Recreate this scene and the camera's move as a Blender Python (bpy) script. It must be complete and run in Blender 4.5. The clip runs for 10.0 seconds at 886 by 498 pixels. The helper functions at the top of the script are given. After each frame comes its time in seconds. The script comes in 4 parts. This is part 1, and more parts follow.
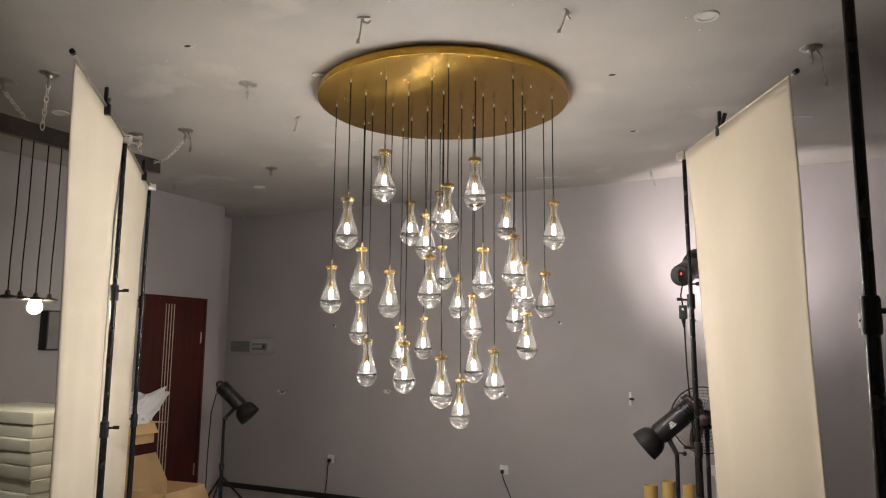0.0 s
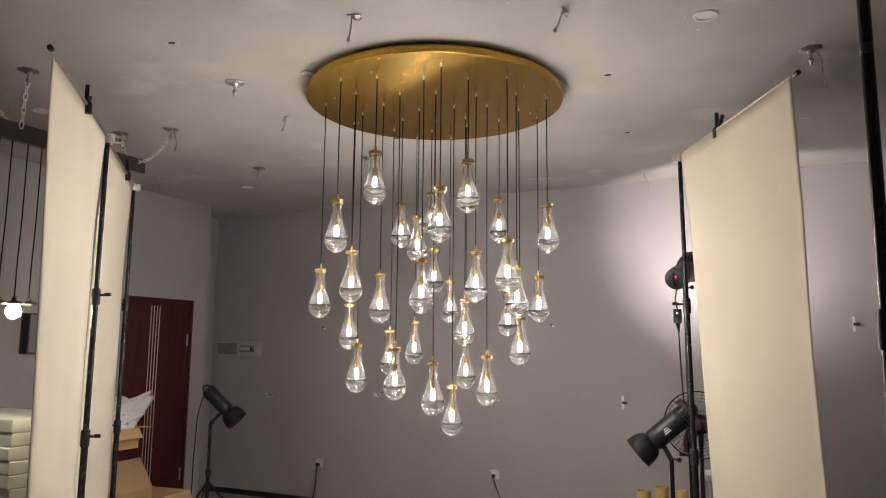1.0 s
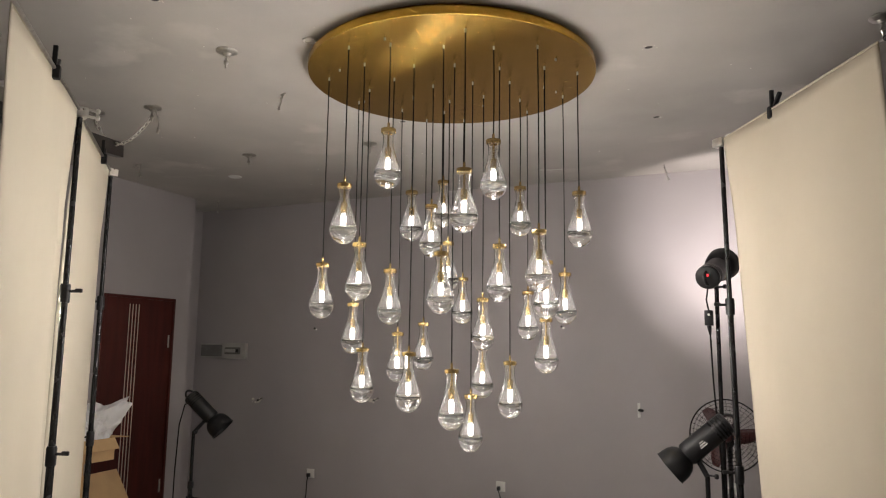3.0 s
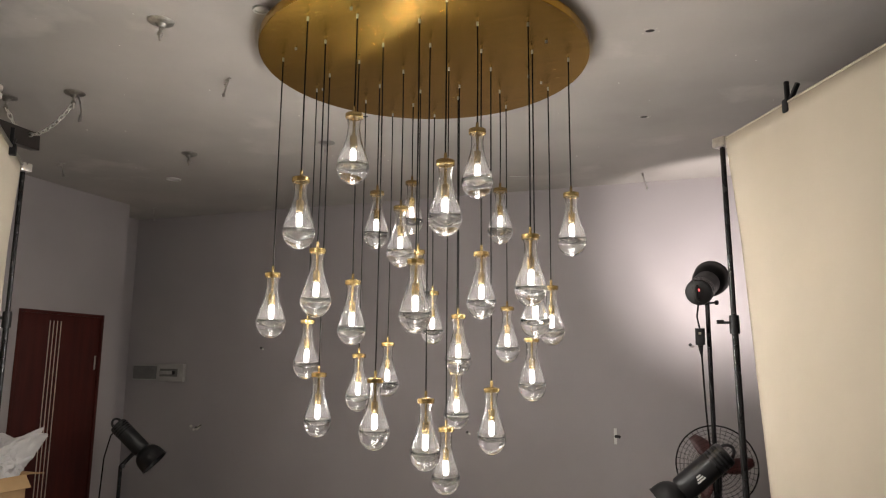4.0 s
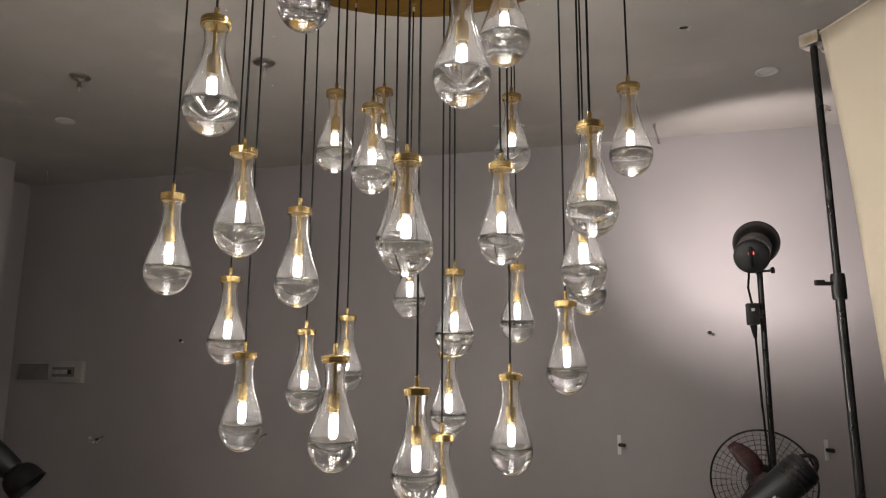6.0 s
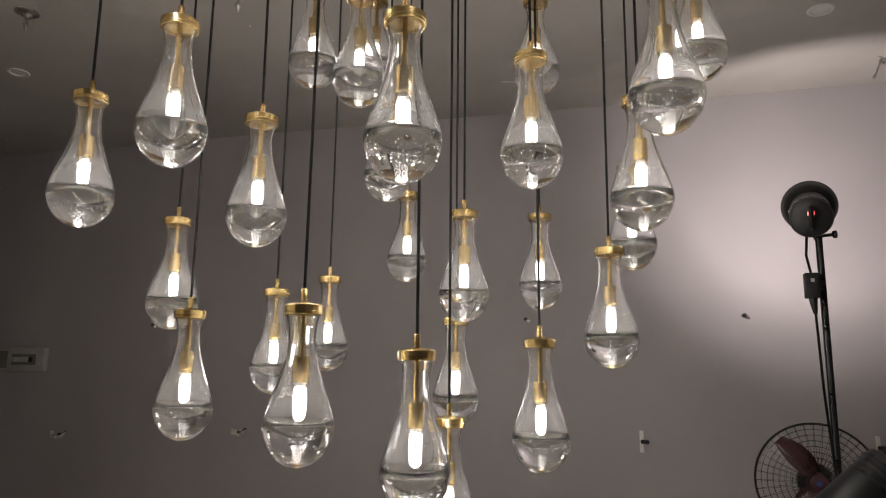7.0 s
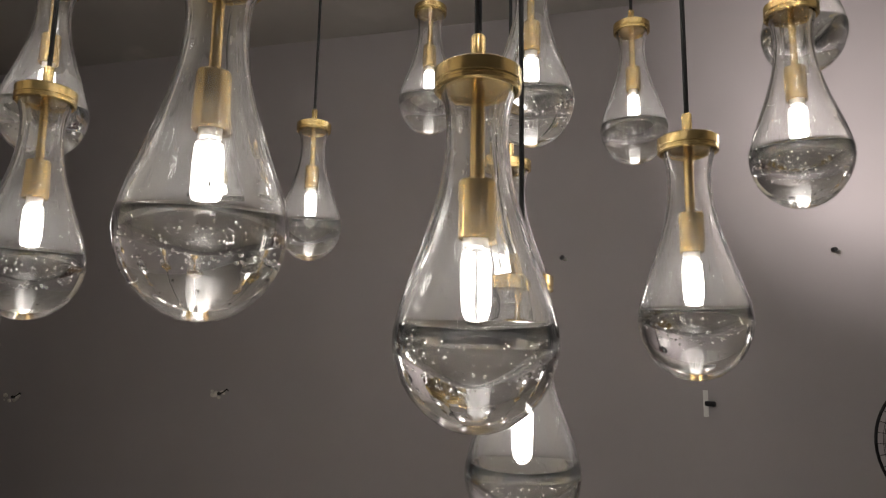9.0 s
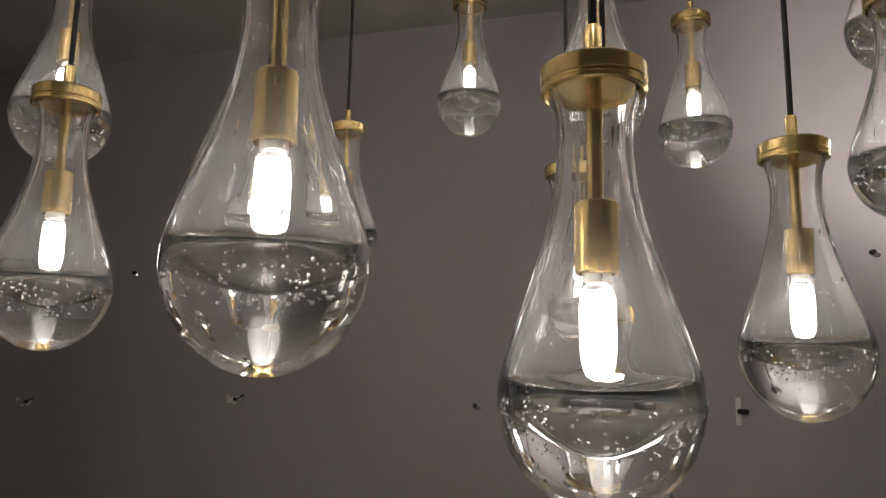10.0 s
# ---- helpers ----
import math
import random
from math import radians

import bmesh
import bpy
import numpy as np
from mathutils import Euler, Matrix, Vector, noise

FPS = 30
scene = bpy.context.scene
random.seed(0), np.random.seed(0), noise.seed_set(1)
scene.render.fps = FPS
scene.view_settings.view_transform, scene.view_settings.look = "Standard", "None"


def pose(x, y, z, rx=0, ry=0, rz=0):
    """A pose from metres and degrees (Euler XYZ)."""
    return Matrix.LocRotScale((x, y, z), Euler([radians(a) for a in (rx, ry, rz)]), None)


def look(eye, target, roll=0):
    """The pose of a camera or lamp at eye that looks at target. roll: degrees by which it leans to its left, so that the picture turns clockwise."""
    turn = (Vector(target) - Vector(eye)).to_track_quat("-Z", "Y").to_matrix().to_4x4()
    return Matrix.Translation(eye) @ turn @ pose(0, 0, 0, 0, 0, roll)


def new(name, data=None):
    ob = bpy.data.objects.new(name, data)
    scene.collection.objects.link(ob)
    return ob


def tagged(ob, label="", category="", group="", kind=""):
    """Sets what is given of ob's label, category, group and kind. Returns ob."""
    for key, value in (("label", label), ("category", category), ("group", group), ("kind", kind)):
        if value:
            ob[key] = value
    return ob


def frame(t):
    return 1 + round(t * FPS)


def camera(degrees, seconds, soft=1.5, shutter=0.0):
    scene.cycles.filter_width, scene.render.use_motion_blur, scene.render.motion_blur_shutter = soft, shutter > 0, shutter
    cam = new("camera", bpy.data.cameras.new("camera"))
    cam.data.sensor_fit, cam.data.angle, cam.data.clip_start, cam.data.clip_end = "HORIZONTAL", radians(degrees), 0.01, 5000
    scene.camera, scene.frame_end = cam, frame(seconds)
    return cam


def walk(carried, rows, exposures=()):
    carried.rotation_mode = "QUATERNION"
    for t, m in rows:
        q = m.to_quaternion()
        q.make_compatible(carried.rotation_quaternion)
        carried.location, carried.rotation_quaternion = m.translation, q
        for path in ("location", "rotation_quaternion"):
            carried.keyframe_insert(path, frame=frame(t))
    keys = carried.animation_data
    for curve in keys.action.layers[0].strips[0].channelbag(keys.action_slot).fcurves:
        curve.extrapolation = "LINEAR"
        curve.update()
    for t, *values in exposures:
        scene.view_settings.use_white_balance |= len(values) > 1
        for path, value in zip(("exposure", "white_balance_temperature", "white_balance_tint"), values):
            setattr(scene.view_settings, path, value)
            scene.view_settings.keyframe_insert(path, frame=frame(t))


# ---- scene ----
cam = camera(64.0, 10.0, 1.15)
PATH = [
    (0, (1.593, -6.633, 1.638), (0.721, -4.854, 1.913), 0.5),
    (0.5, (1.579, -6.621, 1.656), (0.720, -4.836, 1.931), 0.5),
    (1, (1.541, -6.559, 1.674), (0.696, -4.767, 1.947), 0.5),
    (1.5, (1.479, -6.464, 1.686), (0.637, -4.670, 1.960), 0.5),
    (2, (1.397, -6.372, 1.690), (0.561, -4.576, 1.965), 0.5),
    (3.3, (1.081, -6.104, 1.698), (0.310, -4.280, 1.978), 0.6),
    (3.5, (1.013, -6.001, 1.721), (0.268, -4.168, 2.009), 0.5),
    (4, (0.875, -5.794, 1.723), (0.212, -3.935, 2.047), 0.5),
    (4.5, (0.684, -5.514, 1.687), (0.097, -3.633, 2.028), 0.6),
    (5, (0.551, -5.281, 1.668), (0.009, -3.388, 2.019), 0.5),
    (5.5, (0.455, -5.011, 1.638), (-0.064, -3.111, 1.991), 0.5),
    (5.7, (0.415, -4.916, 1.630), (-0.099, -3.015, 1.981), 0.4),
    (6.8, (0.215, -4.402, 1.566), (-0.278, -2.496, 1.917), 0.4),
    (7, (0.193, -4.280, 1.541), (-0.305, -2.375, 1.895), 0.6),
    (7.5, (0.148, -4.041, 1.505), (-0.350, -2.137, 1.861), 0.6),
    (8, (0.087, -3.879, 1.447), (-0.417, -1.976, 1.804), 0.7),
    (8.5, (-0.004, -3.679, 1.379), (-0.512, -1.775, 1.720), 0.8),
    (9, (-0.069, -3.548, 1.351), (-0.582, -1.642, 1.672), 0.9),
    (9.5, (-0.120, -3.495, 1.343), (-0.639, -1.590, 1.658), 0.9),
    (10, (-0.159, -3.476, 1.391), (-0.694, -1.574, 1.704), 0.9),
]
EXPOSURES = [(0, 0.10), (2, -0.02), (4, -0.18), (5.5, -0.47), (7, -0.74), (7.5, -0.89), (8.5, -0.90), (9.2, -0.94), (10, -1.12)]
walk(cam, [(t, look(eye, target, roll)) for t, eye, target, roll in PATH], EXPOSURES)

# ---- light: a closed room, lit by the chandelier's bulbs, one globe and one studio lamp ----
world = bpy.data.worlds.new("world")
world.use_nodes = True
world.node_tree.nodes["Background"].inputs[0].default_value = (0.02, 0.02, 0.022, 1)
world.node_tree.nodes["Background"].inputs[1].default_value = 1.0
scene.world = world
BULB = 440.0
STUDIO = 122.0

CEIL = 3.2
LAMP_AT, LAMP_AIM = Vector((0.942, -1.117, 2.232)), Vector((1.125, -0.247, 2.405))
LAMP_DIR = (LAMP_AIM - LAMP_AT).normalized()
spot = bpy.data.lights.new("studio_lamp_light", "SPOT")
spot.energy, spot.color, spot.spot_size, spot.spot_blend, spot.shadow_soft_size = STUDIO, (1.0, 0.9, 0.86), radians(121), 0.40, 0.04
new("studio_lamp_light", spot).matrix_world = look(LAMP_AT + LAMP_DIR * 0.10, LAMP_AT + LAMP_DIR)


# ---- materials ----
def mat(name, color, rough=0.5, metal=0.0, vary=0.12, scale=6.0, bump=0.0, bump_scale=60.0, stretch=(1, 1, 1), spec=0.5, stain=None, coords="Object"):
    m = bpy.data.materials.new(name)
    m.use_nodes = True
    t = m.node_tree
    p = t.nodes["Principled BSDF"]
    p.inputs["Roughness"].default_value, p.inputs["Metallic"].default_value = rough, metal
    p.inputs["Specular IOR Level"].default_value = spec
    co, mp = t.nodes.new("ShaderNodeTexCoord"), t.nodes.new("ShaderNodeMapping")
    mp.inputs["Scale"].default_value = stretch
    t.links.new(co.outputs[coords], mp.inputs["Vector"])
    big, fine = t.nodes.new("ShaderNodeTexNoise"), t.nodes.new("ShaderNodeTexNoise")
    for n, s, d in ((big, scale, 5), (fine, bump_scale, 4)):
        n.inputs["Scale"].default_value, n.inputs["Detail"].default_value = s, d
        t.links.new(mp.outputs["Vector"], n.inputs["Vector"])
    ramp = t.nodes.new("ShaderNodeValToRGB")
    lo, hi = [c * (1 - vary) for c in color], [min(1, c * (1 + vary)) for c in color]
    ramp.color_ramp.elements[0].position, ramp.color_ramp.elements[1].position = 0.3, 0.7
    ramp.color_ramp.elements[0].color, ramp.color_ramp.elements[1].color = (*lo, 1), (*hi, 1)
    t.links.new(big.outputs["Fac"], ramp.inputs["Fac"])
    out = ramp.outputs["Color"]
    if stain:
        spots = t.nodes.new("ShaderNodeTexNoise")
        spots.inputs["Scale"].default_value, spots.inputs["Detail"].default_value = stain[1], 6
        t.links.new(mp.outputs["Vector"], spots.inputs["Vector"])
        cut = t.nodes.new("ShaderNodeValToRGB")
        cut.color_ramp.elements[0].position, cut.color_ramp.elements[1].position = stain[2], stain[2] + 0.08
        t.links.new(spots.outputs["Fac"], cut.inputs["Fac"])
        mix = t.nodes.new("ShaderNodeMix")
        mix.data_type = "RGBA"
        t.links.new(cut.outputs["Color"], mix.inputs["Factor"])
        t.links.new(out, mix.inputs["A"])
        mix.inputs["B"].default_value = (*stain[0], 1)
        out = mix.outputs["Result"]
    t.links.new(out, p.inputs["Base Color"])
    rr = t.nodes.new("ShaderNodeMapRange")
    rr.inputs["To Min"].default_value, rr.inputs["To Max"].default_value = max(0.02, rough - 0.08), min(1, rough + 0.08)
    t.links.new(fine.outputs["Fac"], rr.inputs["Value"])
    t.links.new(rr.outputs["Result"], p.inputs["Roughness"])
    if bump:
        b = t.nodes.new("ShaderNodeBump")
        b.inputs["Strength"].default_value, b.inputs["Distance"].default_value = bump, 0.002
        t.links.new(fine.outputs["Fac"], b.inputs["Height"])
        t.links.new(b.outputs["Normal"], p.inputs["Normal"])
    return m


def glow(name, color, strength):
    m = bpy.data.materials.new(name)
    m.use_nodes = True
    p = m.node_tree.nodes["Principled BSDF"]
    p.inputs["Base Color"].default_value = (0.8, 0.8, 0.8, 1)
    p.inputs["Emission Color"].default_value, p.inputs["Emission Strength"].default_value = (*color, 1), strength
    return m


def clear(name, color=(1, 1, 1), rough=0.0, ior=1.47):
    m = bpy.data.materials.new(name)
    m.use_nodes = True
    p = m.node_tree.nodes["Principled BSDF"]
    p.inputs["Base Color"].default_value, p.inputs["Roughness"].default_value = (*color, 1), rough
    p.inputs["IOR"].default_value, p.inputs["Transmission Weight"].default_value = ior, 1.0
    return m


def haloed(m, amount, sheen=0.0, ripple=0.00010, satin=0.035, rim=9.0):
    """Thin uneven film on clear glass, catching the bulb's light to imitate its halo."""
    t = m.node_tree
    out, p = t.nodes["Material Output"], t.nodes["Principled BSDF"]
    wave, coarse, hills = t.nodes.new("ShaderNodeBump"), t.nodes.new("ShaderNodeTexNoise"), t.nodes.new("ShaderNodeTexCoord")
    coarse.inputs["Scale"].default_value, coarse.inputs["Detail"].default_value = 55.0, 2.0
    wave.inputs["Strength"].default_value, wave.inputs["Distance"].default_value = 1.0, ripple
    tall = t.nodes.new("ShaderNodeMapping")
    tall.inputs["Scale"].default_value = (1.0, 1.0, 0.16)
    t.links.new(hills.outputs["Object"], tall.inputs["Vector"])
    t.links.new(tall.outputs["Vector"], coarse.inputs["Vector"])
    t.links.new(coarse.outputs["Fac"], wave.inputs["Height"])
    t.links.new(wave.outputs["Normal"], p.inputs["Normal"])
    film, back, both, mix = (t.nodes.new("ShaderNodeBsdfDiffuse"), t.nodes.new("ShaderNodeBsdfTranslucent"), t.nodes.new("ShaderNodeMixShader"), t.nodes.new("ShaderNodeMixShader"))
    patchy, rng, co = t.nodes.new("ShaderNodeTexNoise"), t.nodes.new("ShaderNodeMapRange"), t.nodes.new("ShaderNodeTexCoord")
    t.links.new(co.outputs["Object"], patchy.inputs["Vector"])
    patchy.inputs["Scale"].default_value, patchy.inputs["Detail"].default_value = 22.0, 6.0
    rng.inputs["From Min"].default_value, rng.inputs["From Max"].default_value = 0.3, 0.75
    rng.inputs["To Min"].default_value, rng.inputs["To Max"].default_value = amount * 0.4, amount * 1.8
    t.links.new(patchy.outputs["Fac"], rng.inputs["Value"])
    t.links.new(film.outputs[0], both.inputs[1])
    t.links.new(back.outputs[0], both.inputs[2])
    t.links.new(rng.outputs["Result"], mix.inputs[0])
    t.links.new(p.outputs[0], mix.inputs[1])
    t.links.new(both.outputs[0], mix.inputs[2])
    # Extra gloss, rippled and stronger at the rims, for glints and bright edge lines.
    soft, gleam = t.nodes.new("ShaderNodeBsdfGlossy"), t.nodes.new("ShaderNodeMixShader")
    soft.inputs["Roughness"].default_value = satin
    facets, hand = t.nodes.new("ShaderNodeBump"), t.nodes.new("ShaderNodeTexNoise")
    hand.inputs["Scale"].default_value, hand.inputs["Detail"].default_value = 60.0, 0.5
    facets.inputs["Strength"].default_value, facets.inputs["Distance"].default_value = 1.0, 0.0022
    t.links.new(tall.outputs["Vector"], hand.inputs["Vector"])
    t.links.new(hand.outputs["Fac"], facets.inputs["Height"])
    t.links.new(facets.outputs["Normal"], soft.inputs["Normal"])
    edge, lip = t.nodes.new("ShaderNodeLayerWeight"), t.nodes.new("ShaderNodeMapRange")
    edge.inputs["Blend"].default_value = 0.5
    lip.inputs["From Min"].default_value, lip.inputs["From Max"].default_value = 0.55, 1.0
    lip.inputs["To Min"].default_value, lip.inputs["To Max"].default_value = sheen, sheen * rim
    t.links.new(edge.outputs["Facing"], lip.inputs["Value"])
    t.links.new(lip.outputs["Result"], gleam.inputs[0])
    t.links.new(mix.outputs[0], gleam.inputs[1])
    t.links.new(soft.outputs[0], gleam.inputs[2])
    t.links.new(gleam.outputs[0], out.inputs["Surface"])
    return m


def brushed(name, color, rough, aniso):
    """Brushed metal whose grain follows the mesh's UV map."""
    m = mat(name, color, rough, 1.0, 0.10, 3.0, 0.0, 12.0, (1, 14, 1), coords="UV")
    p = m.node_tree.nodes["Principled BSDF"]
    p.inputs["Anisotropic"].default_value = aniso
    tan = m.node_tree.nodes.new("ShaderNodeTangent")
    tan.direction_type = "UV_MAP"
    m.node_tree.links.new(tan.outputs["Tangent"], p.inputs["Tangent"])
    return m


WALL = mat("grey_wall_paint", (0.315, 0.290, 0.295), 0.7, 0, 0.05, 1.3, 0.15, 90, spec=0.3)
CEILING = mat("grey_ceiling_paint", (0.39, 0.366, 0.342), 0.75, 0, 0.12, 1.1, 0.2, 70, spec=0.25, stain=((0.47, 0.445, 0.415), 1.5, 0.60))
FLOOR = mat("grey_floor_tile", (0.30, 0.28, 0.26), 0.35, 0, 0.12, 2.0, 0.1, 50)
BASE = mat("black_baseboard", (0.015, 0.014, 0.014), 0.35, 0, 0.2, 8)
DOOR = mat("red_brown_door", (0.050, 0.008, 0.005), 0.5, 0, 0.25, 3, 0.15, 30, (6, 6, 0.6), 0.3)
STRIPE = mat("pale_metal_strip", (0.62, 0.55, 0.47), 0.35, 0.6, 0.1, 9)
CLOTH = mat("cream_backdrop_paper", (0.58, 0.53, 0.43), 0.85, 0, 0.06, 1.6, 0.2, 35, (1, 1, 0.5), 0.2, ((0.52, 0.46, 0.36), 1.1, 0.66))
# Cream paper copy, beiger and darkened to tone down light on the right sheet.
PAPER_DIMMED = mat("beige_backdrop_paper_dimmed", (0.44, 0.39, 0.31), 0.85, 0, 0.06, 1.6, 0.2, 35, (1, 1, 0.5), 0.2, ((0.42, 0.36, 0.27), 1.1, 0.66))
BLACK = mat("black_metal_tube", (0.018, 0.018, 0.019), 0.26, 0.3, 0.25, 14, 0, 7)
PLASTIC = mat("black_plastic", (0.011, 0.011, 0.012), 0.45, 0, 0.3, 12, 0.2, 150, spec=0.32)
CHROME = mat("worn_chrome", (0.80, 0.78, 0.74), 0.30, 1.0, 0.15, 30)
CHAIN = mat("bright_zinc_chain", (0.88, 0.86, 0.82), 0.45, 0.7, 0.1, 40)
STEEL = mat("dull_zinc", (0.45, 0.43, 0.40), 0.35, 1.0, 0.2, 40)
BRASS = brushed("brushed_brass", (0.54, 0.32, 0.055), 0.24, 0.94)
BRASS_CAP = mat("satin_brass", (0.51, 0.37, 0.160), 0.24, 1.0, 0.05, 12, 0.0, 9, (1, 1, 3))
GLASS = haloed(clear("clear_crystal_glass", (1, 1, 1)), 0.0003, 0.030, 0.00010, 0.10, 14.0)
GLASS_IN = haloed(clear("haloed_inner_glass", (1, 1, 1)), 0.006, 0.025, 0.0003, 0.20, 14.0)
ENVELOPE = haloed(clear("bulb_glass", (1, 1, 1)), 0.05)
BUBBLE_GLINT = mat("silvery_bubble_and_glint", (0.95, 0.95, 0.95), 0.16, 1.0, 0.02, 30)
CABLE = mat("black_cable", (0.005, 0.005, 0.005), 0.85, 0, 0.2, 30, spec=0.1)
LIT = glow("lit_filament", (1.0, 0.935, 0.87), BULB)
GLOBE = glow("lit_globe", (1.0, 0.93, 0.72), 640.0)
GLOBE_GLASS = haloed(clear("haloed_globe_glass", (1, 1, 1)), 0.03)
LAMP_LIT = glow("lit_studio_tube", (1.0, 0.92, 0.86), 20.0)
RED_LED = glow("red_display", (1.0, 0.02, 0.04), 2.4)
# Fuse box plastic, the white plastic in a darker grey tone.
FUSE = mat("pale_grey_plastic", (0.34, 0.325, 0.31), 0.45, 0, 0.10, 14)
WHITE = mat("white_plastic", (0.58, 0.57, 0.55), 0.4, 0, 0.05, 10)
GREY_PLASTIC = mat("smoked_plastic", (0.16, 0.155, 0.15), 0.25, 0, 0.1, 10)
DARK_BAR = mat("dark_bronze_bar", (0.05, 0.042, 0.038), 0.4, 0.6, 0.2, 10)
CARD = mat("brown_cardboard", (0.52, 0.345, 0.175), 0.85, 0, 0.12, 4, 0.2, 80)
BAG = mat("white_plastic_bag", (0.72, 0.71, 0.72), 0.35, 0, 0.06, 9)
BAG.node_tree.nodes["Principled BSDF"].inputs["Transmission Weight"].default_value = 0.15
FOAM = mat("white_packing_foam", (0.86, 0.83, 0.77), 0.9, 0, 0.08, 5, 0.5, 120)
TUBE_CARD = mat("yellow_brown_cardboard_tube", (0.45, 0.31, 0.10), 0.7, 0, 0.12, 6)
RED_BLADE = mat("dark_red_fan_blade", (0.045, 0.009, 0.009), 0.35, 0, 0.1, 6)
BLUE = mat("blue_plastic", (0.015, 0.035, 0.14), 0.4, 0, 0.1, 6)
PLASTER = mat("crumbled_plaster", (0.55, 0.52, 0.47), 0.95, 0, 0.3, 40, 0.6, 90)
SPECK_WHITE = mat("white_speck", (0.78, 0.76, 0.72), 0.9, 0, 0.1, 40)
DARK = mat("dark_hole", (0.02, 0.018, 0.016), 0.9, 0, 0.3, 40)


# ---- mesh helpers ----
def link(name, me, parent=None, label=""):
    ob = new(name, me)
    ob.parent = parent
    if label:
        ob["label"] = label
    return ob


def mesh(bm, material, name="mesh", smooth=True):
    bmesh.ops.recalc_face_normals(bm, faces=bm.faces)
    me = bpy.data.meshes.new(name)
    bm.to_mesh(me)
    bm.free()
    me.materials.append(material)
    if smooth:
        me.shade_smooth()
        me.set_sharp_from_angle(angle=radians(38))
    return me


def part(name, bm, material, parent, label="", smooth=True):
    return link(name, mesh(bm, material, name, smooth), parent, label)


def thing(name, at, label, category, group="", kind="", turn=0.0):
    ob = new(name)
    ob.matrix_world = pose(*at, 0, 0, turn)
    return tagged(ob, label, category, group, kind)


def lathe(profile, seg=24, bm=None, m=None, wobble=None):
    """Spin (r, z) pairs round z; wobble(angle, z, row) makes the radius uneven."""
    bm = bm or bmesh.new()
    m = m or Matrix()
    rings = []
    for n, (r, z) in enumerate(profile):
        if r < 1e-6:
            rings.append([bm.verts.new(m @ Vector((0, 0, z)))])
        else:
            ring = []
            for i in range(seg):
                a = 2 * math.pi * i / seg
                k = r * (1 + (wobble(a, z, n) if wobble else 0))
                ring.append(bm.verts.new(m @ Vector((k * math.cos(a), k * math.sin(a), z))))
            rings.append(ring)
    for a, b in zip(rings, rings[1:]):
        for i in range(seg):
            j = (i + 1) % seg
            if len(a) == 1 and len(b) > 1:
                bm.faces.new((a[0], b[i], b[j]))
            elif len(b) == 1 and len(a) > 1:
                bm.faces.new((a[i], a[j], b[0]))
            elif len(a) > 1:
                bm.faces.new((a[i], a[j], b[j], b[i]))
    return bm


def along(a, b):
    """A pose at a whose z axis points to b."""
    a, b = Vector(a), Vector(b)
    return Matrix.Translation(a) @ (b - a).to_track_quat("Z", "Y").to_matrix().to_4x4()


def rod(a, b, r, seg=12, bm=None, r2=None, chamfer=0.0):
    n, r2 = (Vector(b) - Vector(a)).length, r if r2 is None else r2
    c = chamfer or min(r, r2, n) * 0.15
    return lathe([(0, 0), (r - c, 0), (r, c), (r2, n - c), (r2 - c, n), (0, n)], seg, bm, along(a, b))


def tube(points, r, seg=8, bm=None, closed=False):
    """A round cord through points."""
    bm = bm or bmesh.new()
    pts = [Vector(p) for p in points]
    n, rings, up = len(pts), [], None
    for i, p in enumerate(pts):
        a = pts[(i - 1) % n] if closed or i else p
        b = pts[(i + 1) % n] if closed or i < n - 1 else p
        d = (b - a).normalized()
        if up is None:
            up = d.orthogonal().normalized()
        up = (up - d * up.dot(d)).normalized()
        side = d.cross(up)
        rings.append([bm.verts.new(p + r * (math.cos(t) * up + math.sin(t) * side)) for t in (2 * math.pi * k / seg for k in range(seg))])
    for i in range(n if closed else n - 1):
        a, b = rings[i], rings[(i + 1) % n]
        for k in range(seg):
            bm.faces.new((a[k], a[(k + 1) % seg], b[(k + 1) % seg], b[k]))
    if not closed:
        bm.faces.new(rings[0][::-1])
        bm.faces.new(rings[-1])
    return bm


def box(size, at=(0, 0, 0), bevel=0.004, bm=None, m=None, seg=2):
    """A bevelled block with its middle at the place."""
    bm = bm or bmesh.new()
    got = bmesh.ops.create_cube(bm, size=1.0, matrix=(m or Matrix()) @ Matrix.Translation(at) @ Matrix.Diagonal((*size, 1)))
    if bevel:
        edges = list({e for v in got["verts"] for e in v.link_edges})
        bmesh.ops.bevel(bm, geom=edges, offset=bevel, segments=seg, affect="EDGES", profile=0.6)
    return bm


def sag(a, b, drop, n=12):
    a, b = Vector(a), Vector(b)
    return [a.lerp(b, i / n) - Vector((0, 0, drop * 4 * (i / n) * (1 - i / n))) for i in range(n + 1)]


def setting(name, bm, material, label, category, smooth=False):
    return tagged(link(name, mesh(bm, material, name, smooth)), label, category, kind="structure")


# ---- the room ----
X0, X1, Y0, Y1, REC = -4.13, 3.6, -8.6, 0.0, -4.58
setting("floor", box((9.2, 9.6, 0.1), (-0.5, -4.1, -0.05), 0), FLOOR, "smooth grey studio floor", "floor")
bm = box((9.2, 9.6, 0.1), (-0.5, -4.1, CEIL + 0.05), 0)
setting("ceiling", bm, CEILING, "grey painted plaster ceiling with old hooks and drill holes", "ceiling")
setting("wall_north", box((X1 - REC + 0.4, 0.2, CEIL), ((X1 + REC) / 2, 0.1, CEIL / 2), 0), WALL, "plain grey painted wall with old picture hooks", "wall")
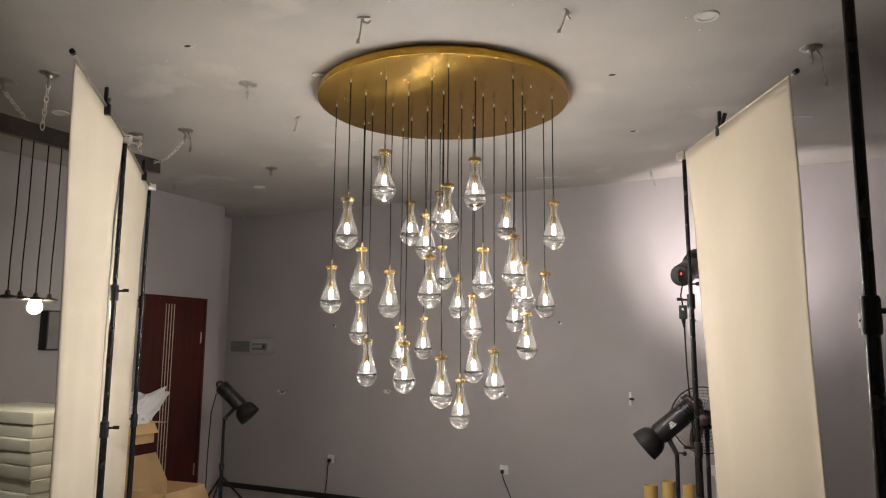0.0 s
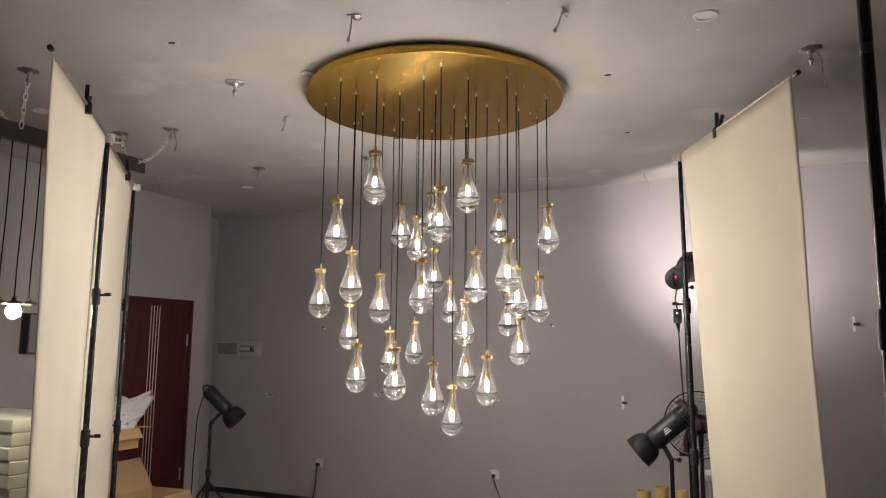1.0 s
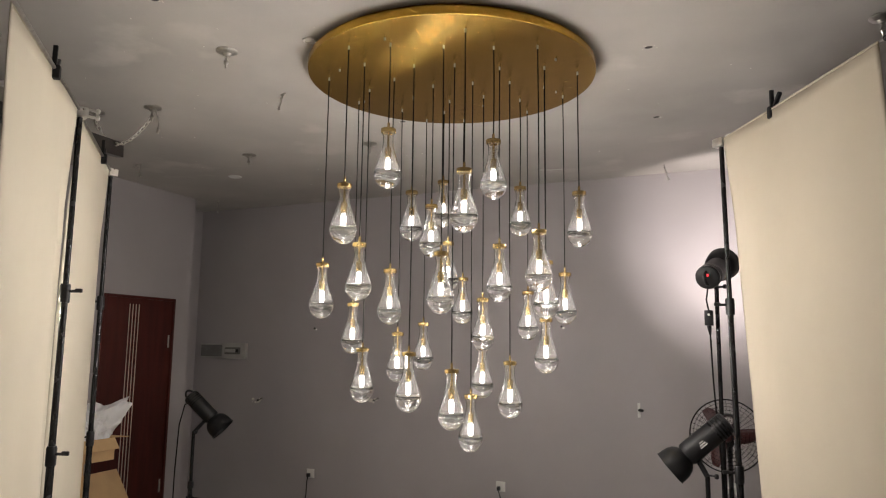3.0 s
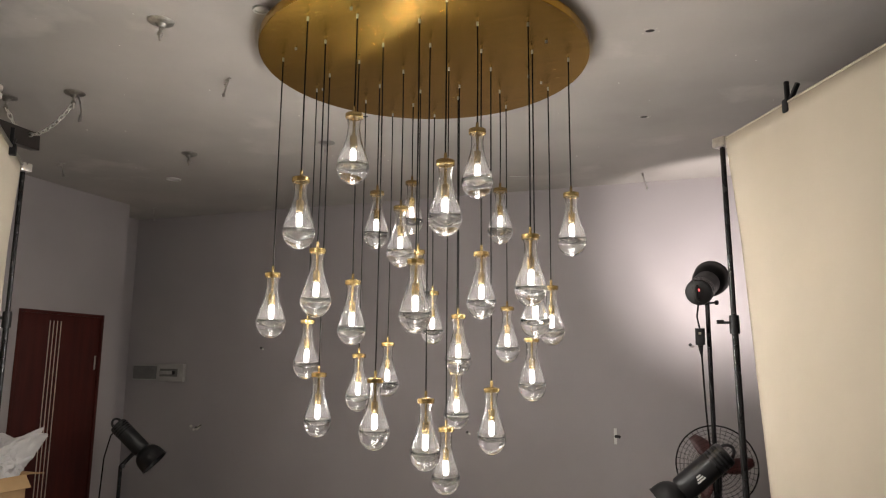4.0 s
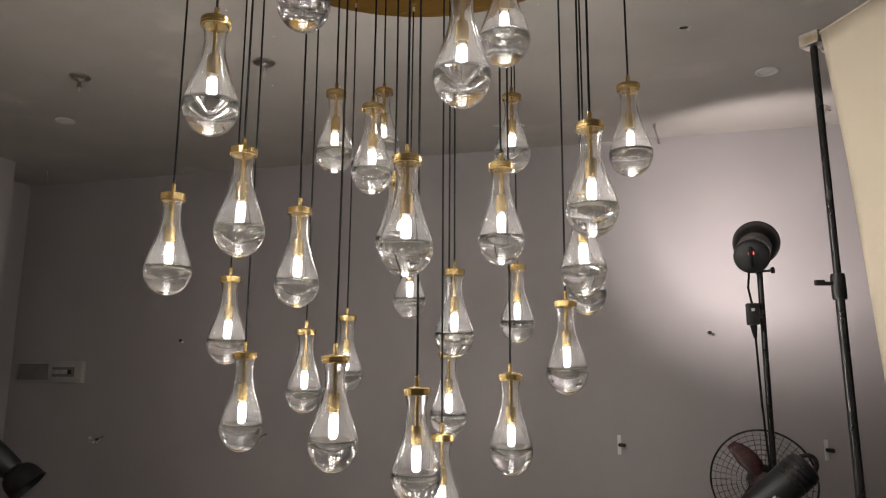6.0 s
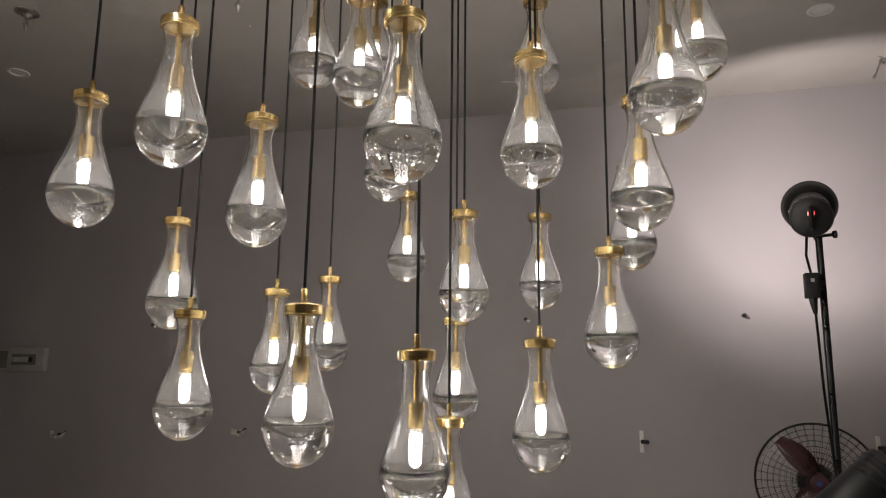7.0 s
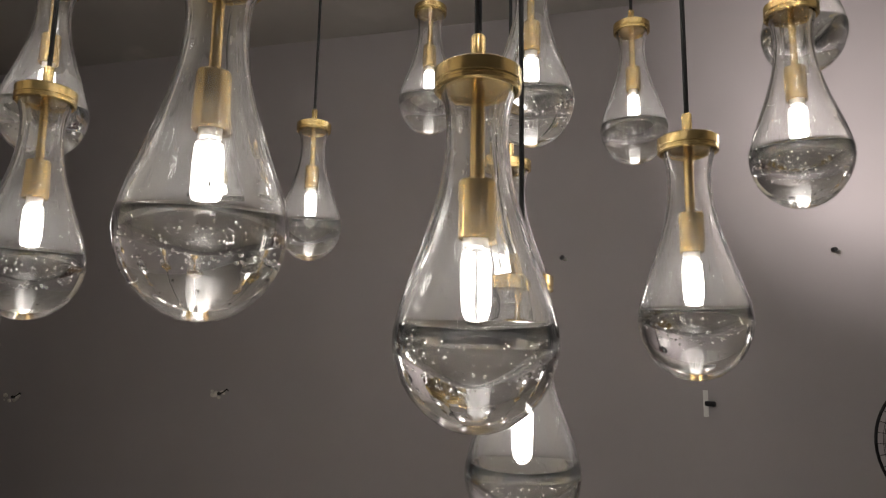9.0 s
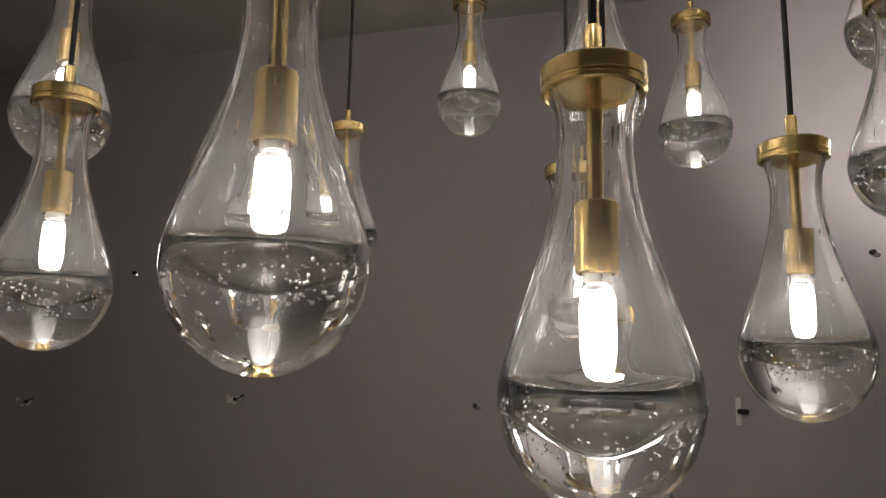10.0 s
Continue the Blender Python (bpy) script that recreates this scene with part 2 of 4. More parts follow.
setting("wall_south", box((X1 - REC + 0.4, 0.2, CEIL), ((X1 + REC) / 2, Y0 - 0.1, CEIL / 2), 0), WALL, "plain grey painted wall", "wall")
setting("wall_east", box((0.2, Y1 - Y0, CEIL), (X1 + 0.1, (Y0 + Y1) / 2, CEIL / 2), 0), WALL, "plain grey painted wall", "wall")
D0, D1, DH = -1.66, -0.80, 2.14
bm = box((REC * -1 + X0 + 0.2, D0 - Y0, CEIL), ((X0 + REC - 0.2) / 2, (D0 + Y0) / 2, CEIL / 2), 0)
box((REC * -1 + X0 + 0.2, D1 - D0, CEIL - DH), ((X0 + REC - 0.2) / 2, (D0 + D1) / 2, (CEIL + DH) / 2), 0, bm)
box((REC * -1 + X0 + 0.2, -0.6 - D1, CEIL), ((X0 + REC - 0.2) / 2, (D1 - 0.6) / 2, CEIL / 2), 0, bm)
setting("wall_west", bm, WALL, "grey painted wall round a dark red door", "wall")
setting("wall_recess", box((0.2, 0.6, CEIL), (REC - 0.1, -0.3, CEIL / 2), 0), WALL, "grey painted recess beside the door", "wall")
bm = box((X1 - REC, 0.014, 0.06), ((X1 + REC) / 2, -0.007, 0.03), 0.002)
setting("baseboard", bm, BASE, "black glossy baseboard along the grey wall", "baseboard")

# the door, flush in its opening
door = thing("door_1", (X0, (D0 + D1) / 2, 0), "closed dark red-brown door with thin pale strips", "door", kind="structure")
part("door_leaf", box((0.045, D1 - D0 - 0.05, DH - 0.03), (-0.03, 0, DH / 2 - 0.01), 0.003), DOOR, door)
for s in (-1, 1):
    part("door_frame", box((0.07, 0.03, DH), (-0.03, s * ((D1 - D0) / 2 - 0.015), DH / 2), 0.003), DOOR, door)
part("door_frame", box((0.07, D1 - D0 - 0.062, 0.026), (-0.03, 0, DH - 0.013), 0.003), DOOR, door)
for i in range(4):
    part("strip", box((0.004, 0.009, DH - 0.12), (-0.0065, -0.125 + 0.036 * i, DH / 2 - 0.02), 0.001), STRIPE, door, "thin pale metal strip")
for z in (1.72, 0.35):
    part("hinge", rod((-0.004, 0.37, z - 0.06), (-0.004, 0.37, z + 0.06), 0.008), STEEL, door, "steel hinge")

# ---- the chandelier: brass canopy and 31 hanging glass drops ----
CX, CY, CR, CZ = -0.288, -2.814, 0.772, 3.142


SCREWS = [(0.31, -2.878), (0.194, -2.43), (-0.779, -3.168), (-0.901, -2.701), (-0.374, -3.418)]


def brass_canopy():
    ob = thing("chandelier_canopy", (CX, CY, CZ), "large round brushed brass chandelier canopy on the ceiling", "chandelier")
    turn = radians(-3)
    side = CEIL - CZ
    for name, prof in (("plate", [(0, 0), (CR * 0.5, 0), (CR - 0.006, 0)]), ("rim", [(CR - 0.0055, 0.0), (CR - 0.001, 0.0012), (CR, 0.005), (CR, side * .66), (CR - 0.004, side * .70), (CR - 0.022, side * .72), (CR - 0.022, side + 0.002)])):
        bm = lathe(prof, 128)
        uv = bm.loops.layers.uv.new("grain")
        for f in bm.faces:
            for l in f.loops:
                x, y, z = l.vert.co
                l[uv].uv = (x * math.cos(turn) + y * math.sin(turn) + z, y * math.cos(turn) - x * math.sin(turn) + 0.4 * z)
        part(name, bm, BRASS, ob)
    for x, y in SCREWS:
        part("screw", lathe([(0, -.012), (.004, -.012), (.0055, -.010), (.0055, .001), (0, .001)], 10, None, Matrix.Translation((x - CX, y - CY, 0))), STEEL, ob, "small steel screw")
    return ob


canopy = brass_canopy()
K, LONG = 0.89, 1.048
OUT = [(0, -.310), (.016, -.3085), (.030, -.3035), (.044, -.294), (.055, -.283), (.0635, -.270), (.0695, -.255), (.0725, -.240), (.0722, -.228), (.0685, -.212), (.0632, -.195),
       (.0565, -.176), (.0488, -.156), (.0413, -.133), (.0356, -.114), (.0313, -.094), (.0285, -.072), (.0280, -.055), (.0295, -.038), (.0330, -.028), (.034, -.019)]
HOLLOW = [(.030, -.019), (.0285, -.028), (.0252, -.040), (.0238, -.056), (.0243, -.072), (.0270, -.094), (.0312, -.114), (.0368, -.133), (.0443, -.156), (.0525, -.176),
          (.0592, -.195), (.0635, -.210), (.0652, -.2215), (.0648, -.2250)]
RIM, RIM_Z = .0635, -.2275


def floor_of(r, deep):
    """Height of the hollow's dished floor at radius r."""
    return RIM_Z - deep * (1 - (r / RIM) ** 1.55)


def drop_glass(seed, deep):
    rnd = random.Random(seed)
    a0, a1, a2 = (rnd.uniform(0, 6.28) for _ in range(3))

    def wobble(a, z, n):
        inner = n >= len(OUT)
        calm = min(1.0, max(0.15, (z + .215 * K) / .06))
        b = a + (1.9 if inner else 0)
        fine = 0.0040 * math.sin(13 * b + a2 + 7 * z) * (0.6 + 0.4 * math.sin(40 * z + a0)) + 0.0020 * math.sin(23 * b + a0 - 12 * z)
        return 0.005 * math.sin(2 * a + a0) + 0.0035 * calm * math.sin(5 * b + a1 + 20 * z) + fine * calm * (1.0 if inner else 0.4)

    seg = 120
    floor = [(RIM * k, floor_of(RIM * k, deep)) for k in (1, .92, .82, .70, .56, .42, .28, .14, 0)]
    me = mesh(lathe(shrunk(OUT + HOLLOW + floor), seg, None, None, wobble), GLASS, "glass")
    me.materials.append(GLASS_IN)
    first, last = (len(OUT) + 3) * seg, (len(OUT) + 12) * seg
    for f in me.polygons:
        f.material_index = 1 if first <= f.index < last else 0
    return me


def radius_at(profile, z):
    for (r0, z0), (r1, z1) in zip(profile, profile[1:]):
        if min(z0, z1) <= z <= max(z0, z1):
            return r0 + (r1 - r0) * (z - z0) / (z1 - z0)
    return 0.0


def bubbles_and_glints(seed, deep):
    """Small silvery beads: trapped air under the hollow's floor, added glints drawn out along the walls and low down
    beneath the skin.
    """
    rnd, bm = random.Random(seed), bmesh.new()

    def bead(r, z, size, tall):
        a = rnd.uniform(0, 6.28)
        (r, z), = shrunk([(r, z)])
        bmesh.ops.create_icosphere(bm, subdivisions=1, radius=size, matrix=Matrix.Translation((r * math.cos(a), r * math.sin(a), z)) @ Matrix.Diagonal((1, 1, tall, 1)))

    for _ in range(130):
        r = 0.058 * math.sqrt(rnd.random())
        bead(r, floor_of(r, deep) - rnd.uniform(0.002, 0.009), rnd.choice((0.0004, 0.0006, 0.0008, 0.0010, 0.0013)), 1)
    # Long beads inside the walls, added as streaks of reflected light.
    for _ in range(46):
        z = -rnd.uniform(0.060, 0.212)
        bead(radius_at(HOLLOW, z) * .45 + radius_at(OUT, z) * .55, z, rnd.choice((0.0005, 0.0006, 0.0008)), rnd.uniform(2, 9))
    # Beads just under the skin, added as glints along the lower edge.
    for _ in range(46):
        z = -rnd.uniform(0.228, 0.303)
        bead(radius_at(OUT, z) - rnd.uniform(.0015, .004), z, rnd.choice((0.0006, 0.0009, 0.0013)), rnd.uniform(1, 2.2))
    return mesh(bm, BUBBLE_GLINT, "bubbles_and_glints")


def shrunk(profile):
    return [(r * K, z * K * (LONG if z < -.03 else 1.0)) for r, z in profile]


DEPTHS = ((3, .036), (7, .022), (12, .026))
GLASSES, BUBBLE_GLINTS = [drop_glass(*d) for d in DEPTHS], [bubbles_and_glints(*d) for d in DEPTHS]
CAP = mesh(lathe(shrunk([(0, .007), (.008, .0065), (.036, .001), (.040, -.002), (.040, -.0135), (.0388, -.0145), (.0388, -.0165), (.0398, -.0175), (.0398, -.0205), (.0375, -.022), (.0355, -.020), (.0355, -.017), (0, -.017)]), 48), BRASS_CAP, "cap")
KNOB = mesh(lathe(shrunk([(0, .034), (.0058, .034), (.0070, .0322), (.0068, .001), (.009, -.001), (0, -.001)]), 20), BRASS_CAP, "knob")
ROD = mesh(rod((0, 0, -.0965), (0, 0, -.014), .0054, 16), BRASS_CAP, "rod")
SOCKET = mesh(lathe(shrunk([(0, -.100), (.0148, -.100), (.0163, -.1018), (.0163, -.1495), (.0150, -.151), (.0138, -.151), (.0138, -.145), (0, -.145)]), 32), BRASS_CAP, "socket")
COLLAR = mesh(lathe(shrunk([(0, -.146), (.0105, -.146), (.0105, -.157), (.0085, -.159), (0, -.159)]), 20), CHROME, "collar")
BULB_MESH = mesh(lathe(shrunk([(0, -.158), (.0085, -.158), (.0122, -.163), (.0134, -.172), (.0136, -.190), (.0133, -.207), (.0118, -.217), (.0085, -.2245), (.0045, -.2280), (0, -.229)]), 20), ENVELOPE, "bulb")
STRIPS = bmesh.new()
for k in range(4):
    lathe([(0, -.152), (.0027, -.1523), (.0030, -.155), (.0030, -.201), (.0022, -.2055), (0, -.206)], 10, STRIPS, pose(.0060 * math.cos(k * math.pi / 2), .0060 * math.sin(k * math.pi / 2), 0))
CORE = mesh(STRIPS, LIT, "filament")
DROPS = [(-0.579, -3.405, 2.473), (-0.375, -3.359, 2.731), (0.072, -3.139, 2.690), (0.016, -3.367, 2.500), (0.371, -2.668, 2.513), (-0.893, -3.091, 2.141),
         (-0.565, -2.955, 2.113), (-0.148, -3.240, 2.150), (0.154, -2.538, 1.870), (-0.186, -3.012, 1.606), (0.000, -2.678, 1.643), (-0.774, -2.858, 1.702),
         (-0.613, -3.194, 2.221), (-0.596, -2.655, 2.595), (-0.533, -2.352, 2.718), (-0.033, -2.390, 2.631), (0.014, -2.885, 2.226), (0.271, -3.069, 2.257),
         (0.212, -2.350, 2.130), (-0.057, -2.168, 2.047), (-0.210, -2.522, 1.984), (-0.191, -2.743, 1.471), (-0.384, -3.082, 1.686), (-0.758, -2.481, 1.795),
         (-0.702, -2.247, 1.861), (-0.932, -2.706, 1.957), (-0.480, -2.158, 2.141), (-0.267, -2.372, 1.718), (0.230, -2.803, 2.145), (-0.411, -2.784, 2.478),
         (-0.424, -2.523, 2.311)]


def glass_drop(i, x, y, z):
    z -= 0.018
    ob = thing("pendant_lamp", (x, y, z), "lit clear glass teardrop lamp with brass cap, hung on black cable", "pendant lamp", "glass drops of the chandelier", turn=47 * i)
    up = CZ - z
    link("cap", CAP, ob, "satin brass cap")
    link("knob", KNOB, ob)
    link("rod", ROD, ob)
    link("socket", SOCKET, ob, "brass lamp socket")
    link("collar", COLLAR, ob)
    bulb = link("bulb", BULB_MESH, ob, "glowing white bulb")
    bulb.visible_shadow = False
    link("filament", CORE, bulb)
    shade = link("glass_shade", GLASSES[i % 3], ob, "clear thick-bottomed glass drop")
    shade.visible_shadow = False
    bub = tagged(link("bubbles_and_glints", BUBBLE_GLINTS[i % 3], shade), kind="stuff")
    bub.visible_shadow = False
    rnd = random.Random(i)
    n, sway, ang = 10, rnd.uniform(0.0005, 0.003), rnd.uniform(0, 6.28)
    pts = [(sway * math.sin(math.pi * k / n) * math.cos(ang), sway * math.sin(math.pi * k / n) * math.sin(ang), 0.026 + (up - 0.032) * k / n) for k in range(n + 1)]
    part("cable", tube(pts, 0.0031, 8), CABLE, ob)
    part("cable_grip", lathe([(0, up - 0.020), (.0036, up - 0.020), (.0048, up - 0.017), (.0048, up - 0.001), (0, up + 0.001)], 12), STEEL, ob, "small steel cable grip")
    return ob


for i, (x, y, z) in enumerate(DROPS):
    glass_drop(i, x, y, z)


# ---- backdrop stands and papers ----
def light_stand(at, height, label, collars=(), r=0.017, legs=True, turn=0.0, leg_top=0.75, lean=0.0):
    """lean: how far the foot stands out along x from under the top, in metres."""
    ob = thing("backdrop_stand", at, label, "light stand", turn=turn)
    if lean:
        ob.matrix_world = Matrix.Translation((lean, 0, 0)) @ Matrix.Translation(at) @ Matrix.Rotation(-math.atan2(lean, height), 4, "Y") @ Matrix.Rotation(radians(turn), 4, "Z")
    cuts = [0.12, *collars, height]
    for k, (a, b) in enumerate(zip(cuts, cuts[1:])):
        rr = r * (1 - 0.14 * k)
        part("column", rod((0, 0, a), (0, 0, b + 0.02), rr, 16), BLACK, ob)
    for k, c in enumerate(collars):
        col = part("collar", lathe([(0, c - .045), (r * 1.2, c - .045), (r * 1.32, c - .038), (r * 1.32, c + .036), (r * 1.15, c + .045), (0, c + .045)], 20), PLASTIC, ob)
        bm = rod((-r, 0, c + .01), (-r - .035, 0, c + .01), .007, 10)
        box((.035, .012, .02), (-r - .05, 0, c + .013), .004, bm)
        part("knob", bm, PLASTIC, col, "black clamping knob")
    if legs:
        part("collar", lathe([(0, leg_top - .04), (r * 1.7, leg_top - .04), (r * 1.7, leg_top + .03), (0, leg_top + .03)], 16), PLASTIC, ob)
        for k in range(3):
            a = radians(20 + 120 * k)
            d = Vector((math.cos(a), math.sin(a), 0))
            leg = part("leg", rod(d * r + Vector((0, 0, leg_top)), d * 0.52 + Vector((0, 0, 0.012)), 0.011, 10), BLACK, ob)
            part("rubber_foot", rod(d * 0.505 + Vector((0, 0, 0.03)), d * 0.53 + Vector((0, 0, 0.002)), 0.015, 10), PLASTIC, leg)
            part("brace", rod(d * r + Vector((0, 0, 0.22)), d * 0.30 + Vector((0, 0, 0.325)), 0.007, 8), BLACK, ob)
    return ob


def clamp_head(parent, z, way):
    """A chrome pipe clamp on a stand's top; way: flat direction of the bar."""
    w = Vector((*way, 0)).normalized()
    m = along((0, 0, z), Vector((0, 0, z)) + w)
    bm = box((.065, .05, .075), (0, 0, 0), .008, None, m)
    part("clamp", bm, CHROME, parent, "worn chrome pipe clamp")
    side = Vector((-w.y, w.x, 0))
    for k in (-.012, .022):
        bm = rod(Vector((0, 0, z + k)) + side * .02, Vector((0, 0, z + k)) + side * .075, .007, 10)
        lathe([(0, 0), (.014, .002), (.016, .012), (.010, .02), (0, .02)], 10, bm, along(Vector((0, 0, z + k)) + side * .07, Vector((0, 0, z + k)) + side))
        part("clamp_screw", bm, CHROME, parent)


def crossbar(a, b, label):
    mid = (Vector(a) + Vector(b)) / 2
    ob = thing("crossbar", mid, label, "crossbar")
    part("bar", rod(Vector(a) - mid, Vector(b) - mid, .008, 14), STEEL, ob)
    u = (Vector(a) - Vector(b)).normalized()
    part("end_cap", rod(Vector(a) - mid - u * .004, Vector(a) - mid + u * .02, .012, 14), PLASTIC, ob, "dark round end cap")
    return ob


def backdrop(a, b, z_top, name_label, bulge, pull=0.0, seed=1, folds=0.014, lean=0.0, paper=None, drift=0.0):
    """A paper or cloth sheet hung over a bar from a to b; pull: how far the near edge (a) draws in towards the floor."""
    a, b = Vector((*a, 0)), Vector((*b, 0))
    u = (b - a).normalized()
    nrm = Vector((-u.y, u.x, 0))
    wide, rnd = (b - a).length, random.Random(seed)
    ph = [rnd.uniform(0, 6.28) for _ in range(6)]
    ob = thing("backdrop", (a + b) / 2, name_label, "backdrop")
    mid = (a + b) / 2
    bm, nu, nv, grid = bmesh.new(), 44, 40, []
    for j in range(nv + 1):
        row, f = [], j / nv
        for i in range(nu + 1):
            s = i / nu
            along_u = s * wide + pull * f ** 1.2 * (1 - s) - lean * f
            off = bulge * math.sin(math.pi * s) * f
            off += folds * f ** .6 * (math.sin(5.1 * s + ph[0] + .8 * f) + .6 * math.sin(9.7 * s + ph[1] - 1.2 * f) + .35 * math.sin(17 * s + ph[2] + 2 * f))
            off += 0.004 * math.sin(8 * f + ph[3] + 3 * s)
            off += .007 * noise.noise(Vector((s * wide * 2.2, f * 3.5, seed * 5))) * min(1, f * 4)
            curl = 0.03 * f * max(0, 1 - s / .08) ** 2
            ends = min(1, (1 - s) / .25) * (1 if pull or lean else min(1, s / .25))
            off = off * ends - math.copysign(.022, bulge) * (1 - ends) * min(1, f * 6)
            row.append(bm.verts.new(a - mid + u * along_u + nrm * (off + curl + .009) + Vector((drift * f, 0, z_top * (1 - f) + 0.012 * f))))
        grid.append(row)
    for j in range(nv):
        for i in range(nu):
            bm.faces.new((grid[j][i], grid[j][i + 1], grid[j + 1][i + 1], grid[j + 1][i]))
    me = mesh(bm, paper or CLOTH, "sheet")
    sheet = link("sheet", me, ob)
    sol = sheet.modifiers.new("thickness", "SOLIDIFY")
    sol.thickness = 0.003
    fold = [a - mid + u * (wide * k / 10) + nrm * .009 + Vector((0, 0, z_top - .002)) for k in range(11)]
    part("top_fold", tube(fold, .0045, 10), paper or CLOTH, ob)
    return ob


def spring_clip(at, way, label="black spring clip gripping the backdrop's top edge"):
    ob = thing("spring_clip", at, label, "clip", "backdrop clips", turn=math.degrees(math.atan2(way[1], way[0])))
    part("jaw", box((.036, .05, .06), (0, 0, -.02), .008), PLASTIC, ob)
    part("handle", box((.016, .02, .09), (-.008, 0, .05), .005), PLASTIC, ob)
    part("handle", box((.016, .02, .075), (0, 0, .038), .005, None, pose(.014, 0, .005, 0, 45, 0)), PLASTIC, ob)
    return ob


LU = Vector((-1.643, 1.86, 0)).normalized()
CL, L1, L2 = (-1.055, -4.765), (-1.861, -3.833), (-2.683, -2.923)
s1 = light_stand((*L1, 0), 2.80, "tall black telescopic stand holding a cream backdrop", (1.17, 1.93), 0.018, True, 200)
clamp_head(s1, 2.83, (LU.x, LU.y))
s2 = light_stand((*L2, 0), 2.78, "tall black telescopic stand holding a cream backdrop", (1.10, 1.95), 0.018, True, 40, .42)
clamp_head(s2, 2.81, (LU.x, LU.y))
crossbar((CL[0] - LU.x * .03, CL[1] - LU.y * .03, 2.84), (*L1, 2.84), "thin steel crossbar carrying a cream backdrop")
crossbar((L1[0] + LU.x * .04, L1[1] + LU.y * .04, 2.82), (*L2, 2.82), "thin steel crossbar between two black stands")
backdrop((CL[0] + LU.x * .05, CL[1] + LU.y * .05), (L1[0] - LU.x * .03, L1[1] - LU.y * .03), 2.84, "hanging cream paper backdrop with soft creases", -.008, .44, 1, .013)
backdrop((L1[0] + LU.x * .06, L1[1] + LU.y * .06), (L2[0] - LU.x * .03, L2[1] - LU.y * .03), 2.82, "hanging cream paper backdrop between black stands", -.008, 0, 2, .010)
spring_clip((-1.49, -4.265, 2.845), (LU.x, LU.y))
spring_clip((-2.42, -3.215, 2.825), (LU.x, LU.y))

RU = Vector((.616, -1.168, 0)).normalized()
R0, R1 = (1.041, -2.077), (1.657, -3.245)
s3 = light_stand((*R0, 0), 2.80, "tall black telescopic stand holding a cream backdrop", (1.05, 1.93), 0.018, True, 20, lean=.03)
clamp_head(s3, 2.845, (RU.x, RU.y))
crossbar((R1[0] + RU.x * .02, R1[1] + RU.y * .02, 2.855), (*R0, 2.855), "thin steel crossbar carrying a cream backdrop")
backdrop((R1[0] - RU.x * .01, R1[1] - RU.y * .01), (R0[0] + RU.x * .05, R0[1] + RU.y * .05), 2.855, "hanging cream paper backdrop with stained edge", .05, .07, 3, .014, .17, PAPER_DIMMED, .055)
spring_clip((1.297, -2.547, 2.86), (RU.x, RU.y))
light_stand((1.76, -4.72, 0), 3.0, "tall black telescopic light stand", (1.72,), 0.0165, True, 175)


